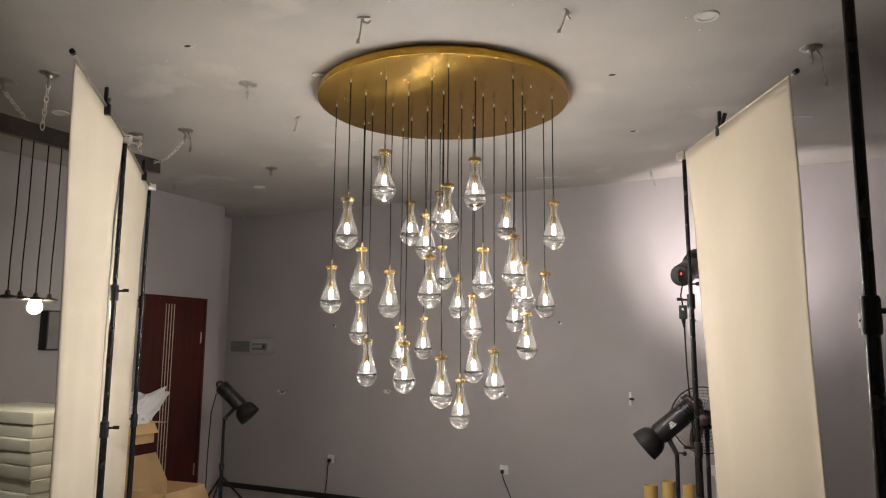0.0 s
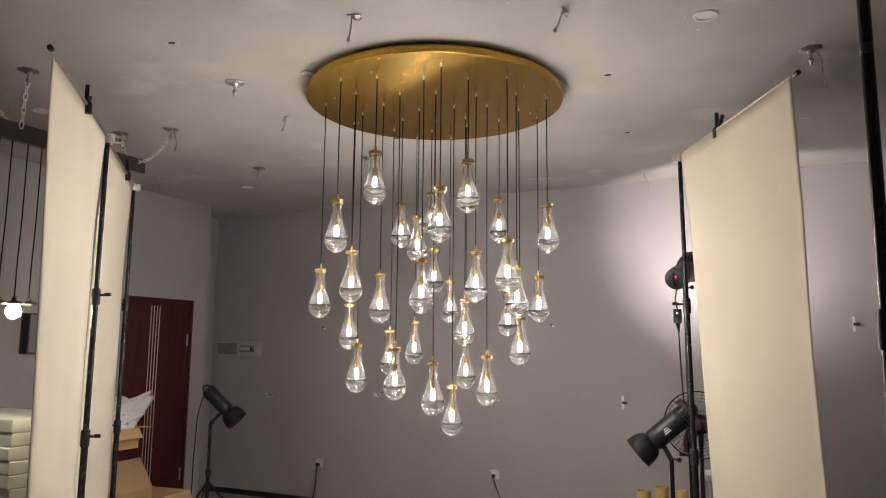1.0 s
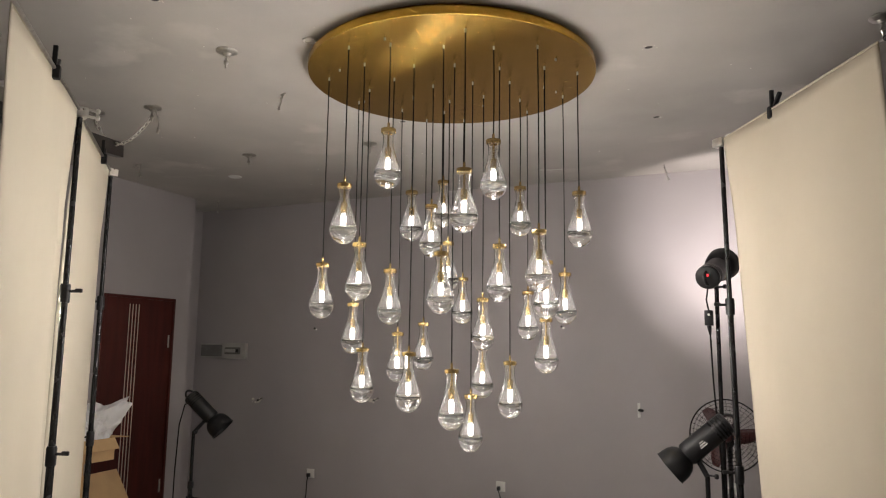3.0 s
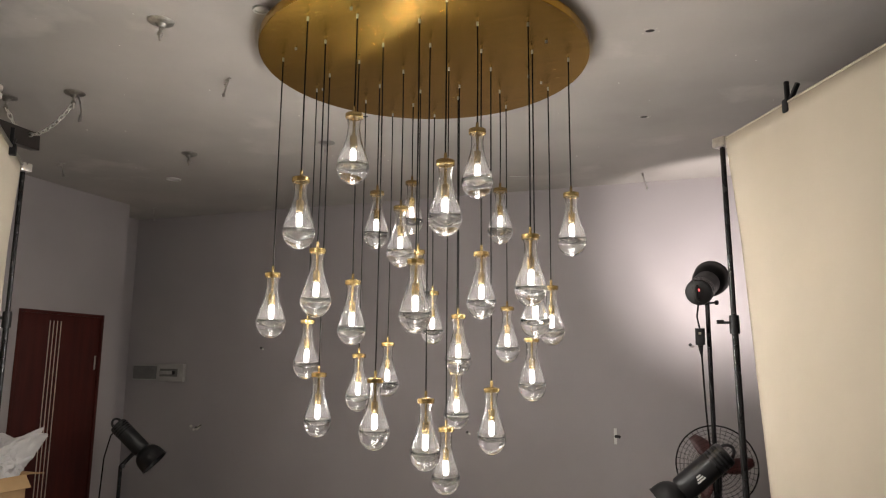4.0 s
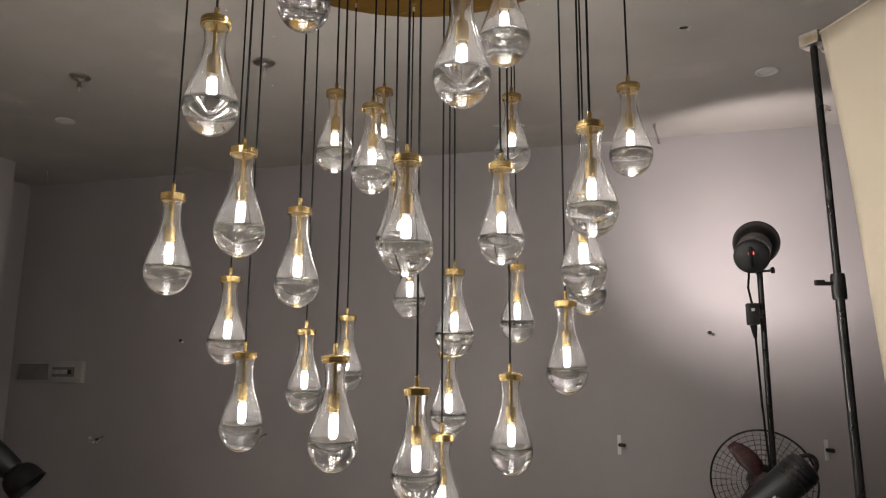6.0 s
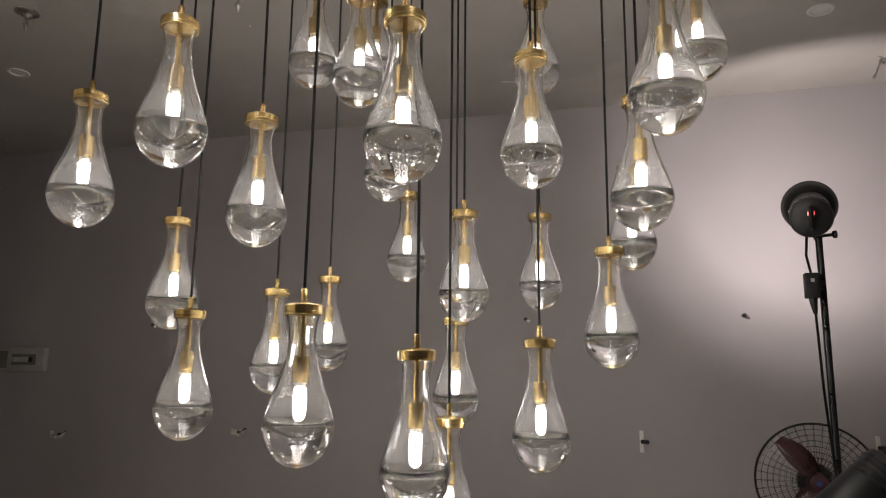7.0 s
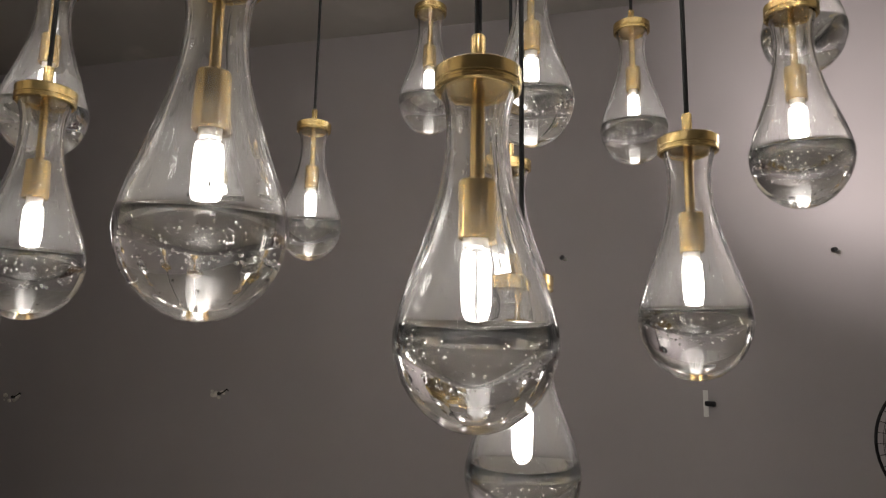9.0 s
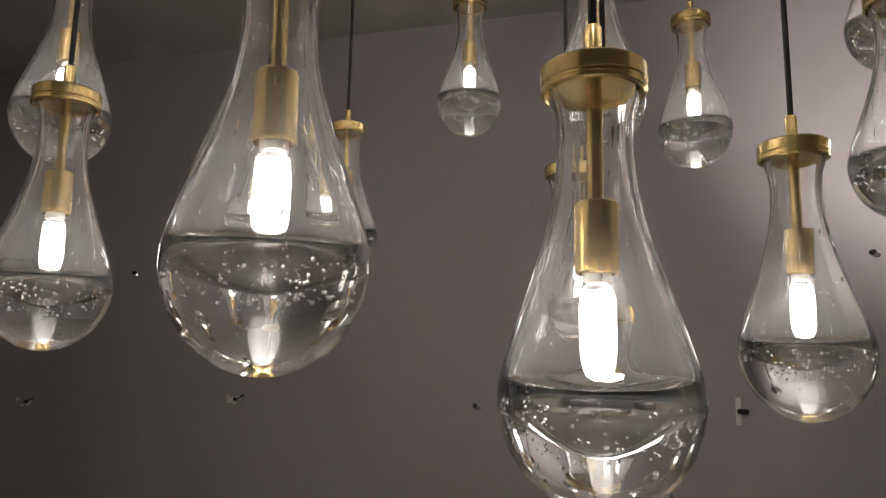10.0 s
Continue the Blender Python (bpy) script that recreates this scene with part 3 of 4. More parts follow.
# ---- studio lamps ----
def studio_lamp(at, aim, label, length, r_body, r_dish, d_dish, stand_label, foot, dish_profile=None, lit=False, tilt_up=Vector((0, 0, 1))):
    """A flash head with reflector; at: middle of the head's yoke; aim: direction that the reflector faces."""
    aim = Vector(aim).normalized()
    ob = thing("studio_lamp", at, label, "studio lamp", "studio lamps")
    m = along((0, 0, 0), aim)
    L = length
    part("body", lathe([(0, -L * .62), (r_body * .80, -L * .62), (r_body * .96, -L * .60), (r_body, -L * .56), (r_body, L * .10), (r_body * .9, L * .13), (0, L * .13)], 28, None, m), PLASTIC, ob)
    for k in range(4):
        z = -L * .56 + k * L * .05
        part("vent_ring", lathe([(r_body * .98, z), (r_body * 1.02, z + .002), (r_body * 1.02, z + .010), (r_body * .98, z + .012)], 28, None, m), BLACK, ob)
    z0 = L * .12
    bowl = ((.72, .10), (.86, .25), (.95, .45), (.99, .70), (1.0, .96), (1.03, 1.0))
    prof = [(r_body * .78, z0), (r_body * .85, z0 + .008)] + [(max(r_body * .86, r_dish * a), z0 + .008 + d_dish * b) for a, b in bowl]
    prof += [(r_dish * a * .97, z0 + .012 + d_dish * b) for a, b in reversed(bowl[:-1])] + [(r_body * .6, z0 + .022), (0, z0 + .022)]
    part("reflector", lathe(prof, 36, None, m), PLASTIC, ob, "black bowl reflector")
    part("flash_tube", lathe([(0, z0 + .02), (.02, z0 + .02), (.022, z0 + .045), (.012, z0 + .06), (0, z0 + .062)], 16, None, m), LAMP_LIT if lit else WHITE, ob)
    back = m @ Vector((0, 0, -L * .62))
    handle = [m @ Vector((.0, r_body * .55 * math.cos(a), -L * .60 - .05 * math.sin(a))) for a in (math.pi * k / 10 for k in range(11))]
    part("rear_handle", tube(handle, .009, 8), PLASTIC, ob)
    bm = box((.07, .03, .0015), (0, r_body * .25, -L * .6205), .0004, None, m)
    part("display", bm, DARK, ob)
    for k in (-.008, .008):
        part("display_digit", box((.010, .015, .001), (k, r_body * .25, -L * .6225), 0, None, m), RED_LED, ob, "red glowing display digit")
    for k in range(3):
        part("brand_bar", box((.002, .008, .05 - .012 * k), (r_body * 1.004, -.012 + .013 * k, -L * .15), 0, None, m), WHITE, ob)
    # yoke down to the stand
    part("yoke", rod(m @ Vector((0, 0, -L * .05)) - Vector((0, 0, r_body * .8)), Vector(foot) - Vector(at) + Vector((0, 0, 0)), .016, 12), PLASTIC, ob)
    bm = rod(Vector(foot) - Vector(at) + Vector((0, 0, .01)), Vector(foot) - Vector(at) + Vector((.05, -.03, .01)), .006, 8)
    lathe([(0, 0), (.015, .002), (.015, .014), (0, .016)], 10, bm, along(Vector(foot) - Vector(at) + Vector((.045, -.028, .01)), Vector(foot) - Vector(at) + Vector((.09, -.055, .01))))
    part("knob", bm, PLASTIC, ob)
    st = thing("lamp_stand", (foot[0], foot[1], 0), stand_label, "lamp stand", "studio lamp stands")
    h = foot[2]
    part("column", rod((0, 0, .1), (0, 0, h * .55), .017, 14), BLACK, st)
    part("column", rod((0, 0, h * .55), (0, 0, h + .005), .0135, 14), BLACK, st)
    part("collar", lathe([(0, h * .55 - .03), (.024, h * .55 - .03), (.024, h * .55 + .03), (0, h * .55 + .03)], 14), PLASTIC, st)
    for k in range(3):
        a = radians(50 + 120 * k)
        d = Vector((math.cos(a), math.sin(a), 0))
        part("leg", rod(d * .015 + Vector((0, 0, .42)), d * .38 + Vector((0, 0, .01)), .010, 8), BLACK, st)
        part("brace", rod(d * .012 + Vector((0, 0, .14)), d * .20 + Vector((0, 0, .20)), .006, 8), BLACK, st)
    return ob


lamp_l = studio_lamp((-3.14, -1.355, 1.105), (.58, .25, -.60), "black studio flash head tilted down on a stand", .37, .064, .105, .13, "black lamp stand with spread tripod legs", (-3.25, -1.40, .95))
studio_lamp((.80, -1.65, 1.11), (-.73, -.12, -.63), "black studio flash head with bowl reflector tilted down", .42, .070, .105, .12, "black lamp stand beside a fan", (.875, -1.66, .96))
studio_lamp(tuple(LAMP_AT), (.075, .334, .115), "lit black studio flash head turned to the wall", .37, .078, .110, .14, "tall thin black lamp stand", (.945, -1.20, 2.10), lit=True)

part("cord", tube([(-.17, -.02, .12), (-.23, -.04, .07), (-.27, -.05, -.1), (-.29, -.05, -.5), (-.30, -.04, -.9), (-.29, -.02, -1.135)], .005, 8), CABLE, lamp_l, "thin black power cord")

# a dark block at an unidentified dark patch on the wall behind the backdrop
wb = thing("dark_wall_block", (X0, -2.60, 1.585), "small dark grey block on the wall behind the backdrop", "wall box")
part("case", box((.10, .22, .335), (.05, 0, .1675), .008), PLASTIC, wb)
part("door", box((.006, .20, .31), (.103, 0, .1675), .002), GREY_PLASTIC, wb)

# power box and cords hanging on the tall lamp stand
pb = thing("power_box", (.894, -1.255, 1.905), "small black power box hung on a lamp stand's cord", "power box")
part("case", box((.055, .035, .10), (0, 0, 0), .006), PLASTIC, pb)
part("plug", rod((0, 0, -.05), (.005, 0, -.11), .016, 10, None, .008), PLASTIC, pb)
part("button", box((.014, .003, .014), (0, -.0185, .02), .001), WHITE, pb)
part("cord", tube([(0, 0, .05), (-.012, 0, .12), (0, .02, .20), (.02, .05, .27)], .005, 8), CABLE, pb)
part("cord", tube([(.005, 0, -.10), (.012, 0, -.4), (.03, .0, -.75), (.05, .01, -1.1), (.06, .02, -1.5), (.05, .1, -1.905)], .005, 8), CABLE, pb)


# ---- the fan ----
def floor_fan(at, face):
    ob = thing("pedestal_fan", at, "black wire-cage pedestal fan with dark red blades", "fan")
    m = along((0, 0, 0), face)
    R = .246
    for z, sgn in ((-.055, -1), (.055, 1)):
        cage = bmesh.new()
        for k in range(9):
            r = R * (.22 + .78 * k / 8)
            zz = sgn * .06 * (1 - (r / R) ** 2 * .95)
            tube([m @ Vector((r * math.cos(a), r * math.sin(a), zz)) for a in (2 * math.pi * i / 48 for i in range(48))], .0011, 4, cage, True)
        for k in range(40):
            a = 2 * math.pi * k / 40
            tube([m @ Vector((R * s * math.cos(a), R * s * math.sin(a), sgn * .06 * (1 - s * s * .95))) for s in (.2, .4, .6, .8, .92, 1)], .0010, 4, cage)
        tagged(part("cage", cage, BLACK, ob, "black wire cage"), kind="stuff")
    part("rim", tube([m @ Vector((R * math.cos(a), R * math.sin(a), 0)) for a in (2 * math.pi * i / 60 for i in range(60))], .005, 8, None, True), BLACK, ob)
    part("hub", lathe([(0, -.03), (.04, -.03), (.045, .0), (.035, .03), (0, .035)], 20, None, m), RED_BLADE, ob)
    part("motor", lathe([(0, -.17), (.055, -.165), (.075, -.13), (.075, -.06), (0, -.055)], 24, None, m), PLASTIC, ob, "black motor housing")
    for k in range(3):
        a = radians(115 + 120 * k)
        bm, rows = bmesh.new(), []
        for i in range(7):
            s = i / 6
            r = .035 + .19 * s
            w = .035 + .05 * math.sin(math.pi * min(1, s * .9 + .08))
            row = []
            for q in (-1, -.33, .33, 1):
                b = a + q * w / max(r, .06) * .6 + .25 * s
                row.append(bm.verts.new(m @ Vector((r * math.cos(b), r * math.sin(b), .018 * q * (1 - .4 * s)))))
            rows.append(row)
        for p0, p1 in zip(rows, rows[1:]):
            for q in range(3):
                bm.faces.new((p0[q], p0[q + 1], p1[q + 1], p1[q]))
        bl = part("blade", bm, RED_BLADE, ob, "dark red blade")
        bl.modifiers.new("thickness", "SOLIDIFY").thickness = .003
    part("neck", rod(m @ Vector((0, 0, -.10)), m @ Vector((0, 0, -.10)) - Vector((0, 0, .16)), .02, 12), PLASTIC, ob)
    foot = m @ Vector((0, 0, -.10))
    part("pole", rod((foot.x, foot.y, -.14), (foot.x, foot.y, -at[2] + .03), .016, 12), BLACK, ob)
    part("base", lathe([(0, 0), (.19, 0), (.195, .01), (.17, .025), (.03, .04), (0, .04)], 32, None, Matrix.Translation((foot.x, foot.y, -at[2]))), PLASTIC, ob)
    part("badge", rod(m @ Vector((0, 0, .058)), m @ Vector((0, 0, .062)), .012, 16), BLUE, ob, "small round blue badge")
    return ob


floor_fan((.955, -.82, 1.11), (-.12, -1, .05))

# cardboard tubes leaning on the wall side
for x, y, h, r in ((.50, -.55, .55, .055), (.65, -.60, .60, .05), (.80, -.57, .585, .045)):
    ob = thing("cardboard_tube", (x, y, 0), "upright yellow-brown cardboard tube", "tube", "cardboard tubes")
    part("wall", lathe([(r, 0), (r, h), (r - .006, h), (r - .006, .004), (r, 0)], 24), TUBE_CARD, ob)


# ---- wall fittings ----
def wall_socket(x, z, cord, w=.086):
    ob = thing("wall_socket", (x, 0, z), "white wall socket with a plugged-in cord", "socket", "wall sockets")
    part("plate", box((w, .009, .086), (0, -.0045, 0), .003), WHITE, ob)
    part("rocker", box((.03, .004, .04), (.015, -.011, .012), .001), WHITE, ob)
    part("plug", box((.03, .035, .036), (-.012, -.026, -.015), .006), cord[1], ob)
    part("cord", tube([(-.012, -.035, -.03)] + [(p[0], p[1], p[2]) for p in cord[0]], .005, 8), cord[1], ob)
    return ob


wall_socket(-2.99, .425, ([(-.02, -.04, -.08), (-.03, -.03, -.2), (-.05, -.03, -.34), (-.07, -.05, -.418)], PLASTIC))
wall_socket(-.977, .47, ([(.01, -.04, -.09), (.06, -.04, -.2), (.12, -.05, -.33), (.18, -.08, -.462)], PLASTIC))
wall_socket(.955, .62, ([(0, -.04, -.1), (0, -.05, -.3), (0, -.06, -.612)], WHITE))

fb = thing("fuse_box", (-4.16, 0, 1.63), "pale grey fuse box with a smoked side cover", "fuse box")
part("frame", box((.32, .045, .17), (.15, -.0225, 0), .006), FUSE, fb)
part("side_cover", box((.29, .035, .15), (-.16, -.0175, 0), .005), GREY_PLASTIC, fb, "grey smoked plastic cover")
part("side_frame", box((.30, .006, .012), (-.16, -.038, .069), .001), FUSE, fb)
part("side_frame", box((.30, .006, .012), (-.16, -.038, -.069), .001), FUSE, fb)
part("window", box((.21, .006, .075), (.14, -.047, 0), .002), GREY_PLASTIC, fb, "narrow window with breakers")
for k in range(5):
    part("breaker", box((.03, .012, .035), (.06 + .036 * k, -.052, 0), .002), FUSE if k != 4 else PLASTIC, fb)


def wall_hook(x, z, style):
    ob = thing("wall_hook", (x, 0, z), {0: "small dark screw plug in the grey wall", 1: "white metal strip bracket with a black knob", 2: "torn wall plug with crumbled plaster"}[style], "wall hook", "wall hooks")
    if style == 1:
        part("strip", box((.022, .006, .12), (0, -.003, 0), .002), WHITE, ob)
        part("knob", rod((.0, -.004, .0), (.035, -.035, 0), .012, 12), PLASTIC, ob, "black knob")
    elif style == 0:
        part("plug", rod((0, .002, 0), (.006, -.022, 0), .011, 10), PLASTIC, ob)
        part("screw", rod((.012, -.002, -.010), (.028, -.02, -.014), .007, 8), CHROME, ob)
    else:
        bm, rnd = bmesh.new(), random.Random(int(100 * (x + 9)))
        for _ in range(9):
            bmesh.ops.create_icosphere(bm, subdivisions=1, radius=rnd.uniform(.006, .016), matrix=Matrix.Translation((rnd.uniform(-.06, .05), -.002, rnd.uniform(-.022, .018))) @ Matrix.Diagonal((1.3, .5, 1, 1)))
        part("crumbs", bm, PLASTER, ob)
        part("plug", rod((.02, .002, 0), (.03, -.03, .004), .009, 10), PLASTIC, ob)
        part("wire", tube([(.03, -.02, 0), (.06, -.03, .012), (.075, -.02, .028), (.09, -.03, .02)], .0035, 6), CABLE, ob)
    return ob


for x, z, s in ((-3.0, 1.872, 0), (-.408, 1.887, 0), (.822, 1.895, 0), (2.09, 1.881, 1), (-3.70, 1.115, 2), (-2.31, 1.17, 2), (-.962, 1.178, 0), (.245, 1.191, 1), (1.437, 1.196, 1)):
    wall_hook(x, z, s)


# ---- ceiling fittings ----
def ceiling_rose(x, y, tail=0.0, r=.055):
    ob = thing("ceiling_hook", (x, y, CEIL), "round zinc ceiling rose with a hook" + (" and a dangling wire" if tail else ""), "ceiling hook", "ceiling hooks")
    part("rose", lathe([(r, .001), (r, -.004), (r * .9, -.010), (r * .45, -.016), (.014, -.03), (0, -.03)], 28), STEEL, ob)
    part("stem", lathe([(0, -.028), (.007, -.028), (.007, -.05), (.013, -.056), (.014, -.066), (.007, -.074), (.004, -.095), (0, -.096)], 12), STEEL, ob)
    if tail:
        part("wire", tube([(.02, 0, -.012), (.045, 0, -.06), (.05, .01, -tail * .7), (.06, 0, -tail)], .004, 6), STEEL, ob)
        part("wire_end", rod((.06, 0, -tail + .02), (.055, 0, -tail - .02), .009, 8), STEEL, ob)
    return ob


def chain(a, b, drop, label):
    ob = thing("chain", a, label, "chain", "hanging chains")
    pts = [p - Vector(a) for p in sag(a, b, drop, 60)]
    n = max(4, int((Vector(b) - Vector(a)).length / .036))
    for k in range(n):
        p, q = pts[int(60 * k / n)], pts[min(60, int(60 * (k + 1) / n))]
        d = (q - p)
        m = along((p + q) / 2, (p + q) / 2 + d) @ pose(0, 0, 0, 0, 0, 90 * (k % 2))
        L = d.length * .68
        part("link", tube([m @ Vector((.011 * math.cos(t), 0, L * math.sin(t))) for t in (2 * math.pi * i / 12 for i in range(12))], .0036, 5, None, True), CHAIN, ob)
    return ob


def screw_hook(x, y, turn):
    ob = thing("screw_hook", (x, y, CEIL), "old screw hook with a dangling wire end in the ceiling", "ceiling hook", "old screw hooks", turn=turn)
    part("plate", box((.06, .014, .006), (0, 0, -.003), .002), STEEL, ob)
    part("hook", tube([(0, 0, 0), (0, 0, -.02), (.02, 0, -.03), (.035, 0, -.018)], .005, 8), STEEL, ob)
    part("wire", tube([(-.01, 0, -.004), (-.014, .01, -.04), (-.02, .02, -.075), (-.03, .03, -.10)], .004, 6), STEEL, ob)
    part("wire_end", rod((-.028, .03, -.095), (-.034, .032, -.118), .008, 8), STEEL, ob)
    return ob


def downlight(x, y, r=.058):
    ob = thing("downlight", (x, y, CEIL), "small white round recessed downlight, switched off", "downlight", "recessed downlights")
    part("ring", lathe([(r, .001), (r, -.003), (r * .93, -.007), (r * .72, -.006), (r * .68, .001)], 32), WHITE, ob)
    part("lens", lathe([(r * .69, -.001), (r * .4, -.0035), (0, -.004)], 28), WHITE, ob)
    return ob


def drill_hole(x, y):
    ob = thing("drill_hole", (x, y, CEIL), "crumbled drill hole in the ceiling plaster", "drill hole", "drill holes")
    part("hole", lathe([(0, -.0016), (.009, -.0016), (.013, -.0008), (.014, .0005)], 14, None, Matrix.Diagonal((1.5, 1, 1, 1))), DARK, ob)
    bm, rnd = bmesh.new(), random.Random(int(100 * (x + 9)))
    for _ in range(8):
        a = rnd.uniform(0, 6.28)
        bmesh.ops.create_icosphere(bm, subdivisions=1, radius=rnd.uniform(.002, .006), matrix=Matrix.Translation((.022 * math.cos(a) * rnd.uniform(.8, 2.2), .018 * math.sin(a) * rnd.uniform(.8, 2), 0)) @ Matrix.Diagonal((1, 1, .4, 1)))
    tagged(part("crumbs", bm, PLASTER, ob), kind="stuff")
    return ob


for x, y, t in ((-1.27, -3.478, 0), (-2.478, -1.80, 0), (-1.42, -1.72, 0), (1.761, -2.644, .20), (-2.318, -2.953, .16), (-2.739, -3.026, 0), (-2.215, -4.095, 0), (-2.57, -4.135, 0)):
    ceiling_rose(x, y, t)
for k, (x, y) in enumerate(((-.172, -3.919), (.729, -3.57), (-1.39, -2.84), (-3.559, -1.909), (.54, -.28), (-4.0, -.43), (1.52, -.362))):
    screw_hook(x, y, 20 + 65 * k)
for x, y in ((1.31, -3.247), (-2.807, -3.597), (-3.076, -1.255), (1.09, -.97), (-.795, -3.425)):
    downlight(x, y, .036 if x == -.795 else .058)
for x, y in ((-1.191, -4.036), (.742, -2.704), (.638, -1.573), (-.95, -2.1)):
    drill_hole(x, y)
# Small white specks scattered at random over the ceiling.
specks, rnd = bmesh.new(), random.Random(5)
for _ in range(110):
    x, y = rnd.uniform(-3.2, 2.2), rnd.uniform(-5.2, -.6)
    if math.hypot(x - CX, y - CY) > CR + .02:
        bmesh.ops.create_icosphere(specks, subdivisions=1, radius=rnd.choice((.0025, .003, .004, .006)), matrix=Matrix.Translation((x, y, CEIL)) @ Matrix.Diagonal((1, 1, .35, 1)))
tagged(link("ceiling_specks", mesh(specks, SPECK_WHITE, "ceiling_specks")), "small white specks stuck on the grey ceiling", "plaster specks", kind="stuff")
for a, b in (((-.456, -.514), (-.259, -.475)), ((1.66, -1.48), (1.80, -1.42))):
    mid = ((a[0] + b[0]) / 2, (a[1] + b[1]) / 2, CEIL)
    ob = thing("ceiling_wire", mid, "thin pale wire end lying against the ceiling", "wire")
    part("wire", tube([(a[0] - mid[0], a[1] - mid[1], -.004), (0, 0, -.007), (b[0] - mid[0], b[1] - mid[1], -.004)], .0035, 6), WHITE, ob)

# ---- the unfinished linear lamp beyond the backdrop ----
BA, BB = Vector((-2.02, -4.86, 2.762)), Vector((-2.714, -2.838, 2.988))
bar = thing("linear_lamp", BA, "long dark bronze bar lamp on chains with one lit globe", "pendant lamp")
mb = along((0, 0, 0), BB - BA)
LB = (BB - BA).length
part("bar", box((.055, .10, LB), (0, 0, LB / 2), .004, None, mb), DARK_BAR, bar)
for s in (.326, .371, .430, .485):
    q = (BB - BA) * s
    end = 1.90 - BA.z + .02 * s
    part("cable", tube([(q.x, q.y, q.z - .03), (q.x + .004, q.y, q.z * .5 + end * .5), (q.x - .003, q.y, end * .8 + q.z * .2), (q.x, q.y, end)], .0035, 6), CABLE, bar)
    sk = part("socket", lathe([(0, end + .02), (.012, end + .02), (.014, end), (.045, end - .010), (.048, end - .018), (.03, end - .026), (0, end - .026)], 20, None, Matrix.Translation((q.x, q.y, 0))), DARK_BAR, bar)
    if s == .430:
        at = Matrix.Translation((q.x, q.y, 0))
        globe = part("globe", lathe([(.044 * math.sin(math.pi * k / 14), end - .062 - .044 * math.cos(math.pi * k / 14)) for k in range(15)], 28, None, at), GLOBE_GLASS, sk, "clear round glass globe")
        globe.visible_shadow = False
        part("filament", lathe([(.024 * math.sin(math.pi * k / 10), end - .058 - .030 * math.cos(math.pi * k / 10)) for k in range(11)], 16, None, at), GLOBE, sk, "glowing warm white core")
chain((-2.215, -4.095, CEIL - .06), (-2.245, -4.09, 2.87), 0, "thin chrome chain holding a dark bar lamp")
chain((-2.57, -4.135, CEIL - .06), (-2.27, -4.13, 2.87), 0, "thin chrome chain holding a dark bar lamp")
chain((-2.739, -3.026, CEIL - .06), (-2.66, -3.0, 3.0), 0, "thin chrome chain holding a dark bar lamp")
chain((-2.318, -2.953, CEIL - .06), (-2.66, -2.93, 3.0), .05, "slack chrome chain running to a dark bar lamp")


# ---- packing on the floor ----
def foam_stack(x0, x1, y0, y1, n, h):
    rnd = random.Random(4)
    for k in range(n):
        a, b = x0 + rnd.uniform(-.03, .03), x1 - .004 * k / 2 + .03 - rnd.uniform(0, .014)
        ob = thing("foam_slab", ((a + b) / 2, (y0 + y1) / 2 + rnd.uniform(-.012, .012), k * h), "thick white packing foam slab in a tall stack", "foam", "stacked foam slabs", turn=rnd.uniform(-1, 1))
        bm = box((b - a, y1 - y0, h - .002), (0, 0, h / 2 - .001), .009, None, None, 3)
        bmesh.ops.subdivide_edges(bm, edges=[e for e in bm.edges if e.calc_length() > .25], cuts=9, use_grid_fill=True)
        for v in bm.verts:
            if .01 < v.co.z < h - .01:
                v.co.x += .006 * noise.noise(v.co * 14 + Vector((k * 3, 0, 0)))
                v.co.y += .008 * noise.noise(v.co * 9 + Vector((0, k * 5, 0)))
        part("slab", bm, FOAM, ob)


foam_stack(-3.45, -2.605, -3.74, -3.24, 15, .0815)


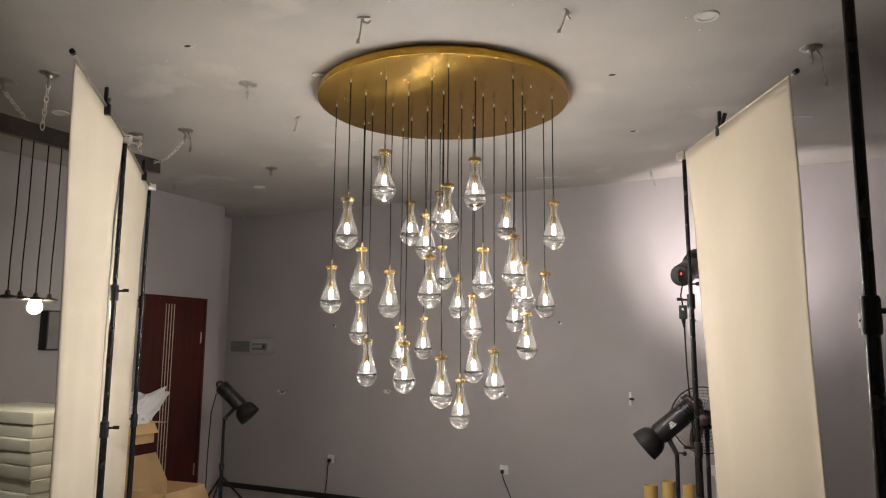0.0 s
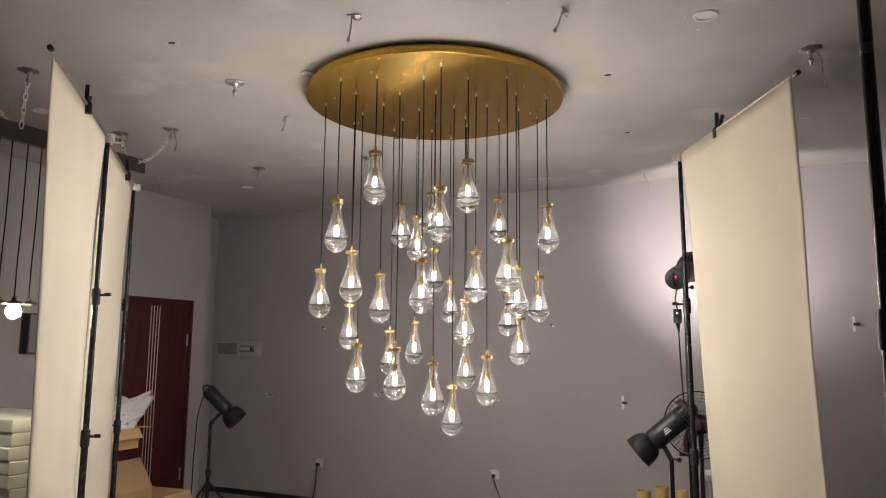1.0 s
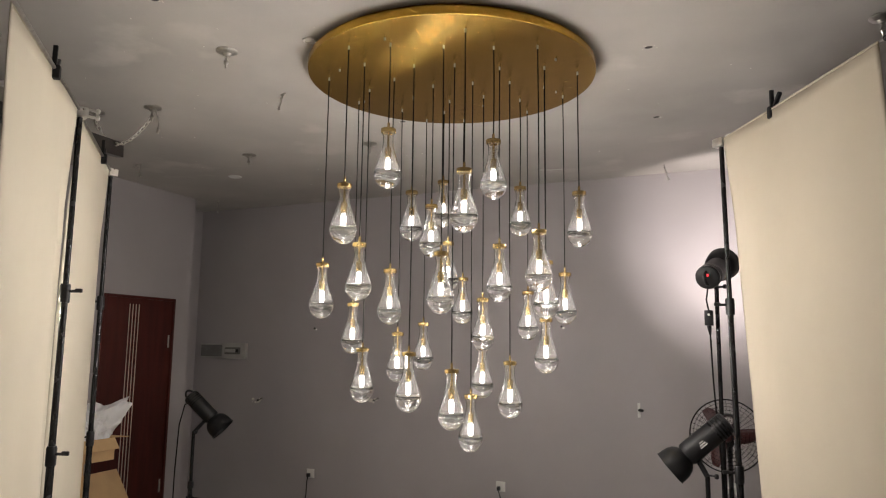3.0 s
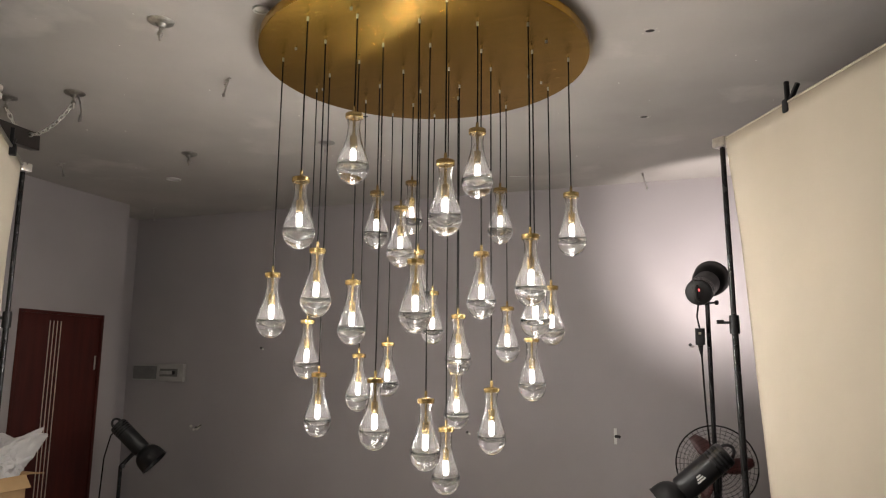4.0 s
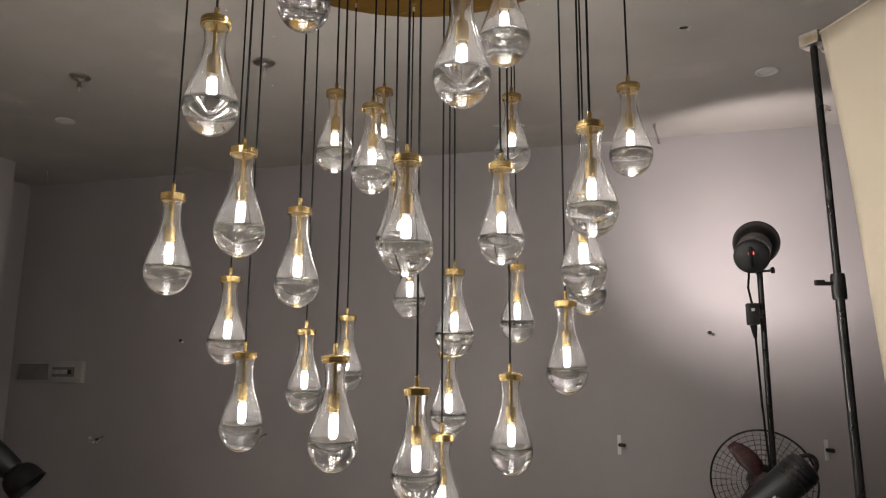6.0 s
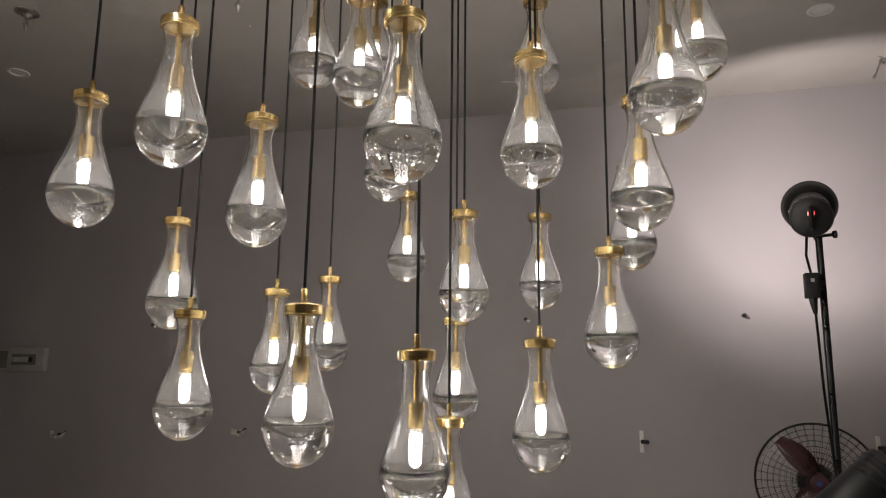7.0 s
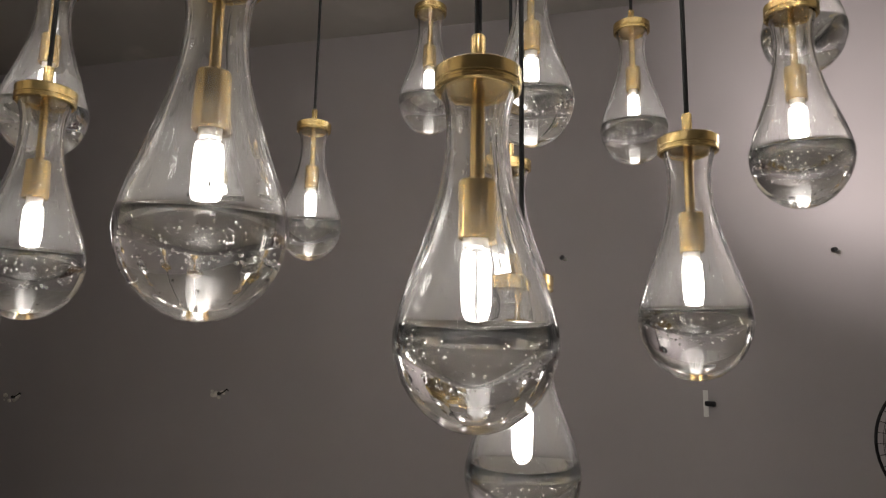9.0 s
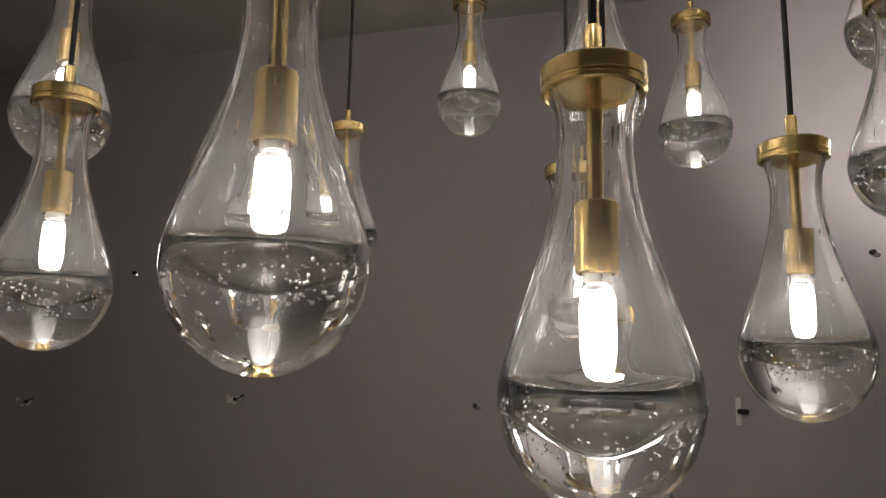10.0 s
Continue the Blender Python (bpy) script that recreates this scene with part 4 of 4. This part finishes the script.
def carton(at, size, turn, label, flaps):
    ob = thing("carton", at, label, "cardboard box", "open cartons", turn=turn)
    w, d, h = size
    t = .006
    part("bottom", box((w, d, t), (0, 0, t / 2), .001), CARD, ob)
    for s in (-1, 1):
        part("side", box((t, d, h), (s * (w / 2), 0, h / 2), .001), CARD, ob)
        part("side", box((w - t, t, h), (0, s * (d / 2 - t), h / 2), .001), CARD, ob)
    for axis, s, ang, fl in flaps:
        if axis == "x":
            m = pose(s * w / 2, 0, h, 0, ang * s, 0)
            part("flap", box((fl, d * .98, t * .7), (s * fl / 2, 0, 0), .001, None, m), CARD, ob)
        else:
            m = pose(0, s * d / 2, h, -ang * s, 0, 0)
            part("flap", box((w * .98, fl, t * .7), (0, s * fl / 2, 0), .001, None, m), CARD, ob)
    return ob


carton((-3.58, -1.74, 0), (.42, .52, .36), 6, "large opened brown cardboard box on the floor", (("x", -1, -58, .30), ("x", 1, 62, .2), ("y", -1, 50, .2), ("y", 1, 66, .2)))
carton((-3.77, -2.50, 0), (.46, .54, .78), 0, "tall closed brown cardboard box on the floor", (("x", 1, 0, -.25), ("x", -1, 0, -.25)))
carton((-3.72, -2.26, .785), (.40, .58, .17), 2, "shallow open brown cardboard box holding a white bag", (("y", 1, 4, .16), ("x", 1, 55, .10), ("x", -1, -70, .15)))


def plastic_bag(at):
    ob = thing("plastic_bag", at, "crumpled translucent white plastic bag in an open carton", "plastic bag")
    bm = bmesh.new()
    bmesh.ops.create_icosphere(bm, subdivisions=5, radius=1.0)
    peak, spill, ear = Vector((.50, .55, .67)).normalized(), Vector((.66, -.45, -.60)).normalized(), Vector((-.35, .1, .93)).normalized()
    for v in bm.verts:
        d = v.co.normalized()
        k = 1 + .26 * noise.noise(d * 1.6 + Vector((3, 1, 0))) + .26 * abs(noise.noise(d * 3.4)) + .15 * abs(noise.noise(d * 7.5)) + .07 * abs(noise.noise(d * 16.0)) - .12
        up, down, tip = max(0, d.dot(peak)) ** 9, max(0, d.dot(spill)) ** 5, max(0, d.dot(ear)) ** 14
        v.co = Vector((d.x * .15 * k, d.y * .17 * k, d.z * .14 * k)) + peak * up * .19 * (1 + .5 * noise.noise(d * 6)) + spill * down * .07 + ear * tip * .08
    part("bag", bm, BAG, ob)
    return ob


plastic_bag((-3.69, -2.06, 1.02))
